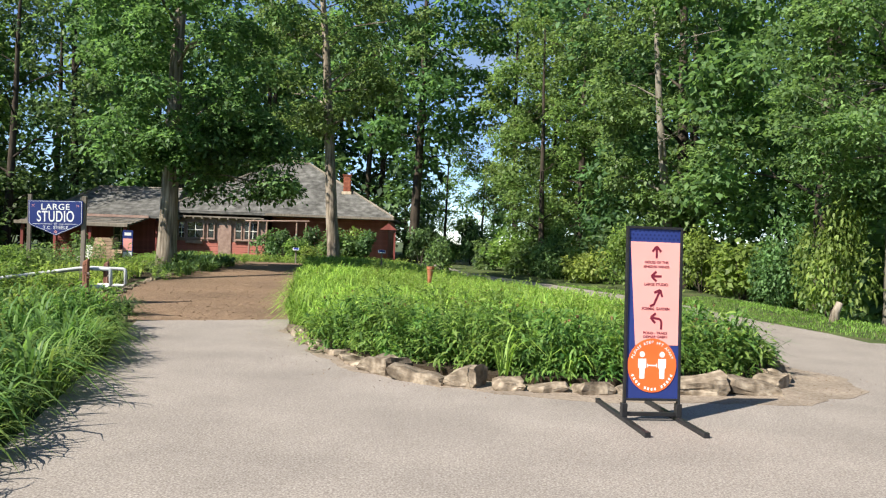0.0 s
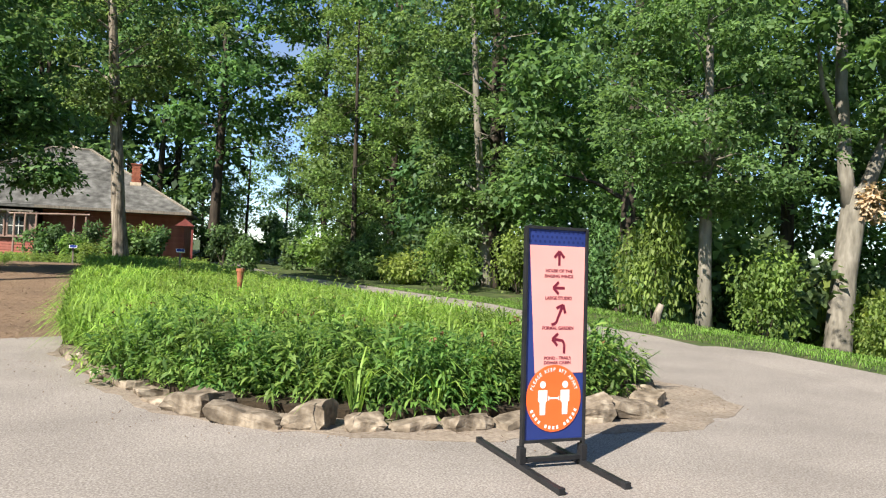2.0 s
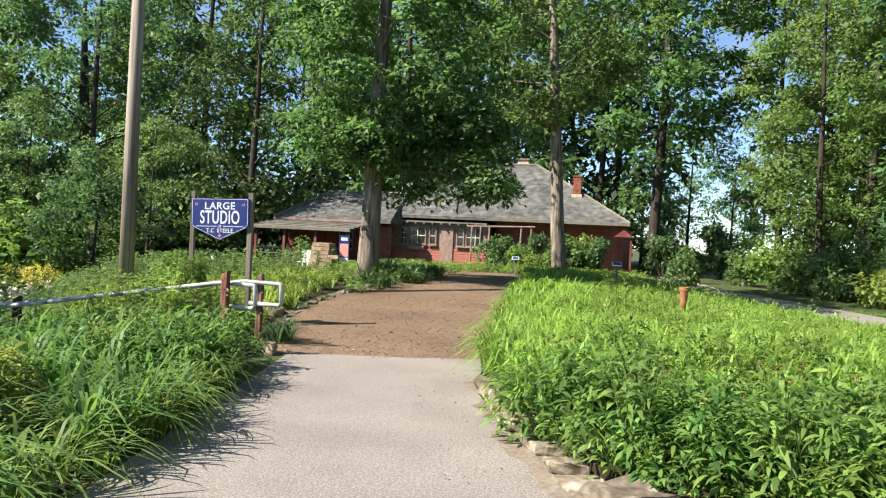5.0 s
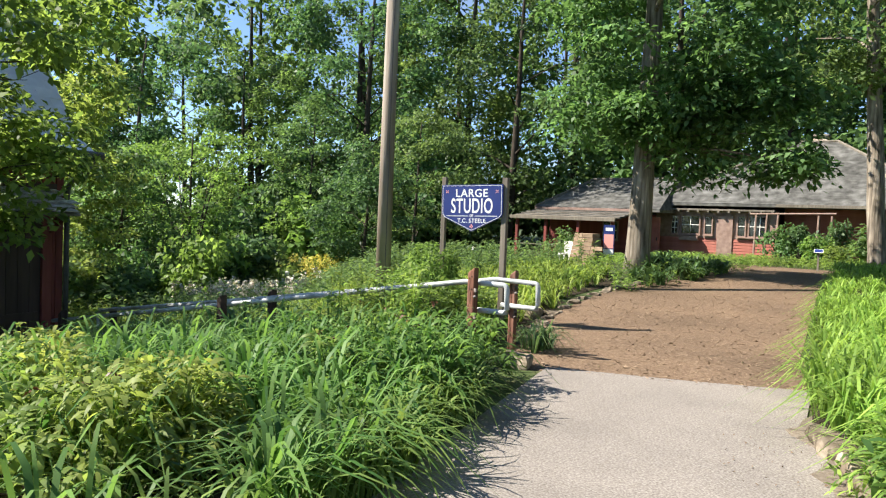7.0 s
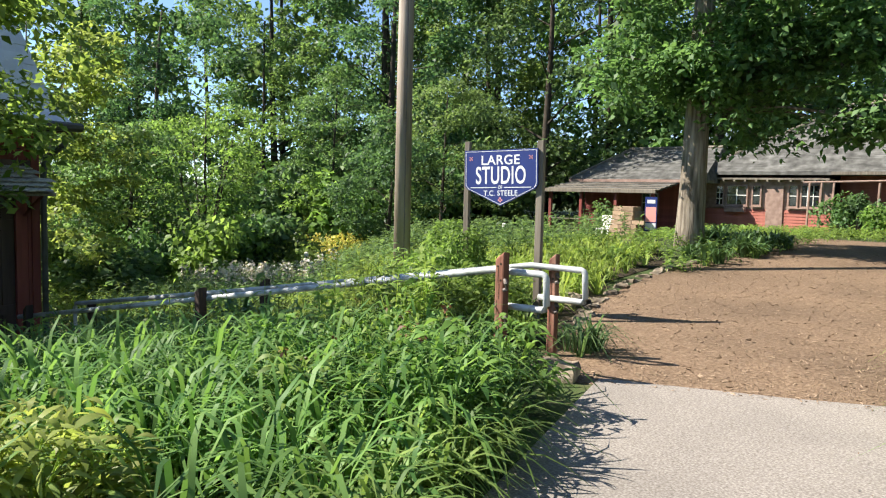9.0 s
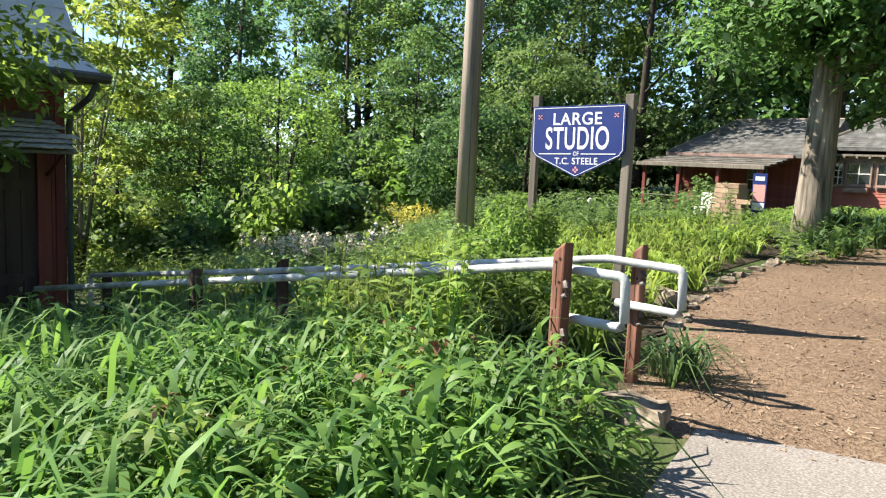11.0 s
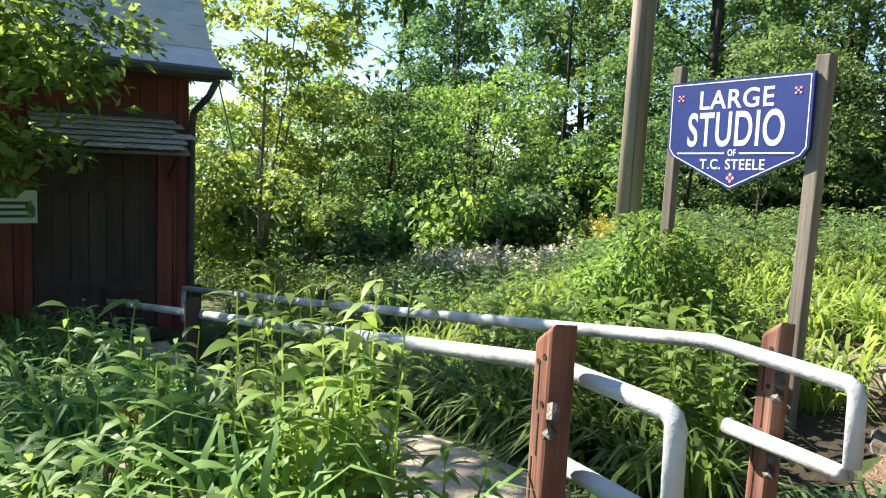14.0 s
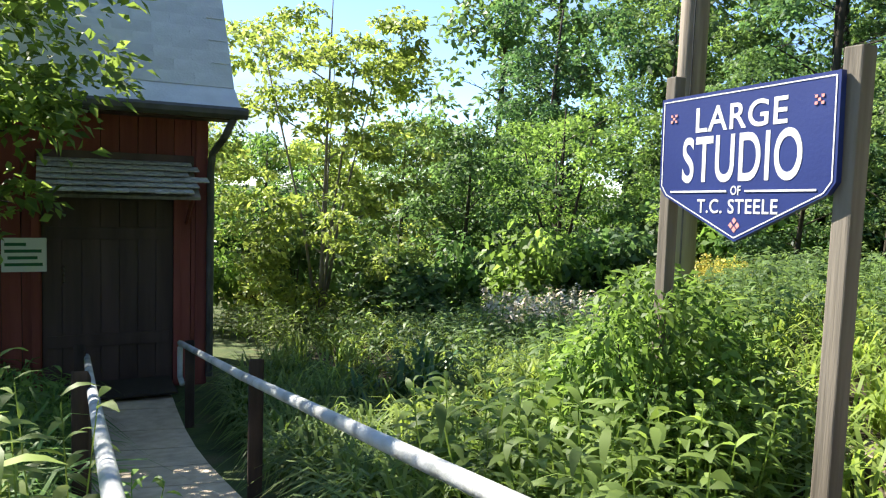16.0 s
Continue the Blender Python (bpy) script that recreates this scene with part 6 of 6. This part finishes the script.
# verge beyond the drive
r0 = np.random.default_rng(89)
VERGE = [(7.35, 14.6), (7.95, 11.5), (8.0, 8), (7.95, 3), (7.5, -2), (9.6, -2), (10.2, 5), (10.0, 11), (9.0, 15.5), (8.6, 21), (5.5, 27), (4.6, 28), (6.7, 21), (7.1, 16)]
x, y = scatter(r0, VERGE, 60000)
a = r0.uniform(0, 6.28, len(x))
ways = np.stack([np.cos(a), np.sin(a), 0 * a], 1)
tagged(new("lawn_grass", strips_mesh("lawn_grass", blade_quads(r0, np.stack([x, y, ground_z(x, y)], 1), ways, 0.13, 0.012, 1.0, 2), 2, LAWN)), "short mown grass along the drive", "grass", kind="stuff")

# leafy shrubs round the sign
SIGN_BUSH = shrub_meshes(91, 0.85, 1.75, 4200, 0.105, LEAF_FRESH, slim=0.42, lobes=12)
shrub_thing("shrub", (-7.95, 14.3, gz(-7.95, 14.3)), SIGN_BUSH, "tall leafy shrub growing up under the studio sign", scale=(0.72, 0.72, 0.78))
shrub_thing("shrub", (-7.5, 13.95, gz(-7.5, 13.95)), SIGN_BUSH, "leafy shrub behind the sign posts", rz=120, scale=(0.55, 0.55, 0.72))
shrub_thing("shrub", (-8.6, 14.9, gz(-8.6, 14.9)), SIGN_BUSH, "leafy shrub below the utility pole", rz=220, scale=(0.75, 0.75, 0.66))


# ---------------------------------------------------------------- stone edging, chips, small things
def stone_mesh(seed, l, w, h):
    """A rough quarried block: worn arrises, broken bedding faces."""
    r = np.random.default_rng(seed)
    bm = box(-l / 2, -w / 2, 0, l / 2, w / 2, h)
    bmesh.ops.subdivide_edges(bm, edges=bm.edges, cuts=3, use_grid_fill=True)
    off = Vector((seed * 3.7, seed * 1.3, 0))
    skew = r.normal(0, 0.1, 4)
    for v in bm.verts:
        q = Vector((v.co.x / l, v.co.y / w, v.co.z / h - 0.5))
        edge = max(0.0, abs(q.x) + abs(q.y) + abs(q.z) - 0.95)
        n1 = noise.noise_vector(v.co * 5.0 + off)
        n2 = noise.noise_vector(v.co * 17.0 + off)
        v.co += n1 * 0.045 + n2 * 0.02
        v.co -= Vector((q.x * l * 0.55, q.y * w * 0.5, max(q.z, 0) * h * 0.6)) * edge * 0.45
        if q.z > 0:
            v.co.z += h * (skew[0] * q.x + skew[1] * q.y) * 2
        v.co.x += skew[2] * w * q.y
    return mesh_of(bm, "stone", STONE)


E_T = thing("stone_edging", (0.9, 7.85, 0.012), "rough limestone blocks edging the flower bed", "edging")
EDGE = [(-2.15, 11.5), (-1.45, 9.95), (-0.88, 8.8), (-0.42, 8.17), (0.05, 7.84), (0.65, 7.66), (1.65, 7.62), (2.55, 7.72), (3.25, 7.92), (3.75, 8.45), (4.1, 9.2), (4.2, 10.6)]
r1 = np.random.default_rng(31)
pts = [Vector((*p, 0)) for p in EDGE]
walked, seg = 0.0, 0
total = sum((b - a).length for a, b in zip(pts, pts[1:]))
pos = 0.0
n_st = 0
while pos < total - 0.2:
    l = float(r1.uniform(0.2, 0.66))
    m = pos + l / 2
    acc = 0
    for a, b in zip(pts, pts[1:]):
        d = (b - a).length
        if acc + d >= m:
            p = a.lerp(b, (m - acc) / d)
            yaw = math.atan2(b.y - a.y, b.x - a.x)
            break
        acc += d
    small = 0.7 if p.x < -0.7 else 1.0
    st = part("stone", stone_mesh(100 + n_st, l * small, float(r1.uniform(0.2, 0.34)), float(r1.uniform(0.08, 0.2)) * small), None, E_T)
    st.matrix_basis = pose(p.x - 0.9 + float(r1.normal(0, 0.03)), p.y - 7.85 + float(r1.normal(0, 0.03)), -0.015, float(r1.normal(0, 5)), float(r1.normal(0, 4)), math.degrees(yaw) + float(r1.normal(0, 9)))
    n_st += 1
    pos += l * (1.0 if r1.random() < 0.75 else 1.15) + float(r1.uniform(-0.02, 0.07))
# flat dark stones along the raised bed by the tree
F_T = thing("bed_edging", (-6.9, 17, 0.0), "low flat stones edging the raised bed by the path", "edging")
LINE = [(-6.15, 14.3), (-6.7, 15.7), (-6.98, 17.2), (-7.0, 18.6), (-6.85, 20.0), (-6.55, 21.4), (-6.5, 22.7)]
for j, ((x0, y0), (x1, y1)) in enumerate(zip(LINE, LINE[1:])):
    for q in (0.15, 0.5, 0.85):
        st = part("stone", stone_mesh(200 + j * 3 + int(q * 10), float(r1.uniform(0.22, 0.42)), 0.17, 0.07), None, F_T)
        x, y = x0 + (x1 - x0) * q, y0 + (y1 - y0) * q
        st.matrix_basis = pose(x + 6.9, y - 17, gz(x, y) - 0.035, 0, float(r1.normal(0, 3)), math.degrees(math.atan2(y1 - y0, x1 - x0)) + float(r1.normal(0, 12)))
# flat rock beside the sign post
RK = thing("rock", (-7.2, 15.5, gz(-7.2, 15.5)), "broad flat brown rock beside the sign post", "rock")
part("stone", stone_mesh(301, 0.95, 0.6, 0.13), None, RK)
RK2 = thing("rock", (-5.15, 12.15, 0.0), "broken tan rock at the foot of the gate posts", "rock")
part("stone", stone_mesh(302, 0.4, 0.25, 0.14), None, RK2)

# chips strewn on the mulch
rc = np.random.default_rng(41)
x, y = scatter(rc, PATH_EDGE, 26000)
keep = rc.random(len(x)) < np.clip(1.25 - (y - 12) / 11, 0.05, 1)
x, y = x[keep], y[keep]
n = len(x)
a = rc.uniform(0, 3.14, n)
l, w = rc.uniform(0.006, 0.026, n), rc.uniform(0.002, 0.006, n)
c = np.stack([x, y, ground_z(x, y) + 0.014], 1)
u = np.stack([np.cos(a) * l, np.sin(a) * l, rc.normal(0, 0.004, n)], 1)
v = np.stack([-np.sin(a) * w, np.cos(a) * w, rc.normal(0, 0.002, n)], 1)
chips = quads_mesh("wood_chips", np.stack([c - u - v, c + u - v, c + u + v, c - u + v], 1), CHIP)
tagged(new("wood_chips", chips), "loose pale wood chips strewn over the path", "wood chips", kind="stuff")
# grit and leaf litter along the verge and drive
x, y = scatter(rc, rounded([(-3.2, 12), (-1.6, 7.9), (0.6, 6.7), (3.2, 6.8), (5.4, 8.6), (4.6, 10.4), (3.4, 8.2), (0.6, 7.9), (-1.2, 9.2), (-2.3, 12.4)], 2), 3600)
n = len(x)
s = rc.uniform(0.0015, 0.007, n) * rc.uniform(0.5, 1.3, n)
a = rc.uniform(0, 6.28, n)
c = np.stack([x, y, np.full(n, 0.021)], 1)
u = np.stack([np.cos(a) * s * 1.6, np.sin(a) * s * 1.6, rc.normal(0, 0.003, n)], 1)
v = np.stack([-np.sin(a) * s, np.cos(a) * s, rc.normal(0, 0.003, n)], 1)
tagged(new("leaf_litter", quads_mesh("leaf_litter", np.stack([c - u, c - v, c + u, c + v], 1), MULCH)), "dry leaf litter and grit by the stones", "litter", kind="stuff")

# brick pillar before the porch
o = (-13.15, 30.2, 0.03)
PL = thing("stone_pillar", o, "broad pale sandstone pillar with a stepped top", "pillar")
part("core", box(-0.34, -0.33, -0.4, 0.34, 0.33, 0.95), MORTAR, PL)
blk = [mesh_of(box(-w / 2 + 0.006, -0.06, 0.006, w / 2 - 0.006, 0.06, 0.144, 0.01), "block", PALE_BRICK) for w in (0.32, 0.44)]
for row in range(9):
    half_w = 0.54 if row < 3 else 0.54 - 0.03 * (row - 2)
    xx = -half_w
    j = row
    while xx < half_w - 0.1:
        w = (0.32, 0.44)[j % 2]
        w = min(w, half_w - xx) if half_w - xx > 0.2 else w
        b = part("block", blk[j % 2], None, PL)
        b.matrix_basis = Matrix.Translation((xx + w / 2, -0.36, -0.25 + 0.15 * row)) @ Matrix.Diagonal((w / (0.32, 0.44)[j % 2], 1, 1, 1))
        xx += w
        j += 1
part("top", box(-0.3, -0.3, 0.95, 0.3, 0.3, 1.1, 0.02), PALE_BRICK, PL)
# small visitor banner by the pillar
MB = thing("banner", (-12.45, 30.4, gz(-12.45, 30.4)), "slim blue and pink visitor banner on a stand", "banner", rz=12)
part("panel", box(-0.2, -0.012, 0.05, 0.2, 0.012, 1.45, 0.004), BLUE, MB)
part("print", box(-0.17, -0.017, 0.62, 0.17, -0.013, 1.12), PINK, MB)
part("print", box(-0.17, -0.017, 0.36, 0.17, -0.013, 0.58), WHITE, MB)
part("print", box(-0.13, -0.017, 1.24, 0.13, -0.013, 1.36), WHITE, MB)
part("foot", box(-0.22, -0.25, 0.0, 0.22, 0.25, 0.04, 0.005), BLACK, MB)


def post_lamp(x, y, ht):
    L = thing("garden_light", (x, y, gz(x, y)), "small pale garden post light", "light", "garden post lights")
    part("post", tube([(0, 0, -0.1), (0, 0, ht)], 0.035, 8), GREY_WOOD, L)
    part("cap", tube([(0, 0, ht - 0.02), (0, 0, ht + 0.03), (0, 0, ht + 0.1), (0, 0, ht + 0.14)], [0.06, 0.075, 0.07, 0.02], 12), WHITE_TRIM, L)


post_lamp(-20.0, 22.0, 0.95)
post_lamp(-14.2, 24.4, 0.5)


def plaque(x, y, ht, rz):
    """A small slanted label on a post."""
    Q = thing("garden_label", (x, y, gz(x, y)), "small slanted blue garden label on a post", "label", "garden labels", rz=rz)
    part("post", box(-0.025, -0.02, -0.1, 0.025, 0.02, ht, 0.004), GREY_WOOD, Q)
    b = part("plate", box(-0.11, -0.075, -0.008, 0.11, 0.075, 0.008, 0.004), WHITE, Q, "pale plate")
    b.matrix_basis = pose(0, -0.03, ht + 0.03, 35, 0, 0)
    c = part("print", box(-0.095, -0.06, 0.009, 0.095, 0.06, 0.011), BLUE, Q)
    c.matrix_basis = b.matrix_basis.copy()


plaque(-1.6, 22.5, 0.72, 10)
plaque(-5.0, 27.0, 0.5, 10)
PT = thing("terracotta_pot", (-0.12, 18.1, gz(-0.12, 18.1) + 0.09), "weathered terracotta pot set among the daylilies", "pot")
TERRA = ramp_mat("terracotta", [(0.3, 0.1, 0.05), (0.42, 0.17, 0.09)], 8, 0.9, 0.2, 40)
part("body", tube([(0, 0, 0), (0, 0, 0.45), (0, 0, 0.62), (0, 0, 0.63)], [0.05, 0.06, 0.08, 0.085], 14), TERRA, PT, flat=False)
part("rim", tube([(0, 0, 0.62), (0, 0, 0.68)], [0.09, 0.095], 14), TERRA, PT)
SP = thing("tree_stump", (8.35, 15.55, gz(8.35, 15.55)), "leaning grey stump at the drive's edge", "stump")
part("stump", tube([(0, 0, -0.1), (0.05, 0, 0.2), (0.13, 0, 0.4)], [0.12, 0.085, 0.07], 9), BARK, SP, flat=False)
W_T = thing("wooden_chair", (-14.35, 30.9, gz(-14.35, 30.9)), "white wooden garden chair beside the pillar", "chair")
part("seat", box(-0.25, -0.25, 0.36, 0.25, 0.25, 0.4, 0.01), WHITE_TRIM, W_T)
part("backrest", box(-0.25, 0.2, 0.4, 0.25, 0.25, 0.85, 0.01), WHITE_TRIM, W_T)
for sx in (-0.22, 0.22):
    for sy in (-0.22, 0.22):
        part("leg", box(sx - 0.03, sy - 0.03, 0, sx + 0.03, sy + 0.03, 0.36), WHITE_TRIM, W_T)
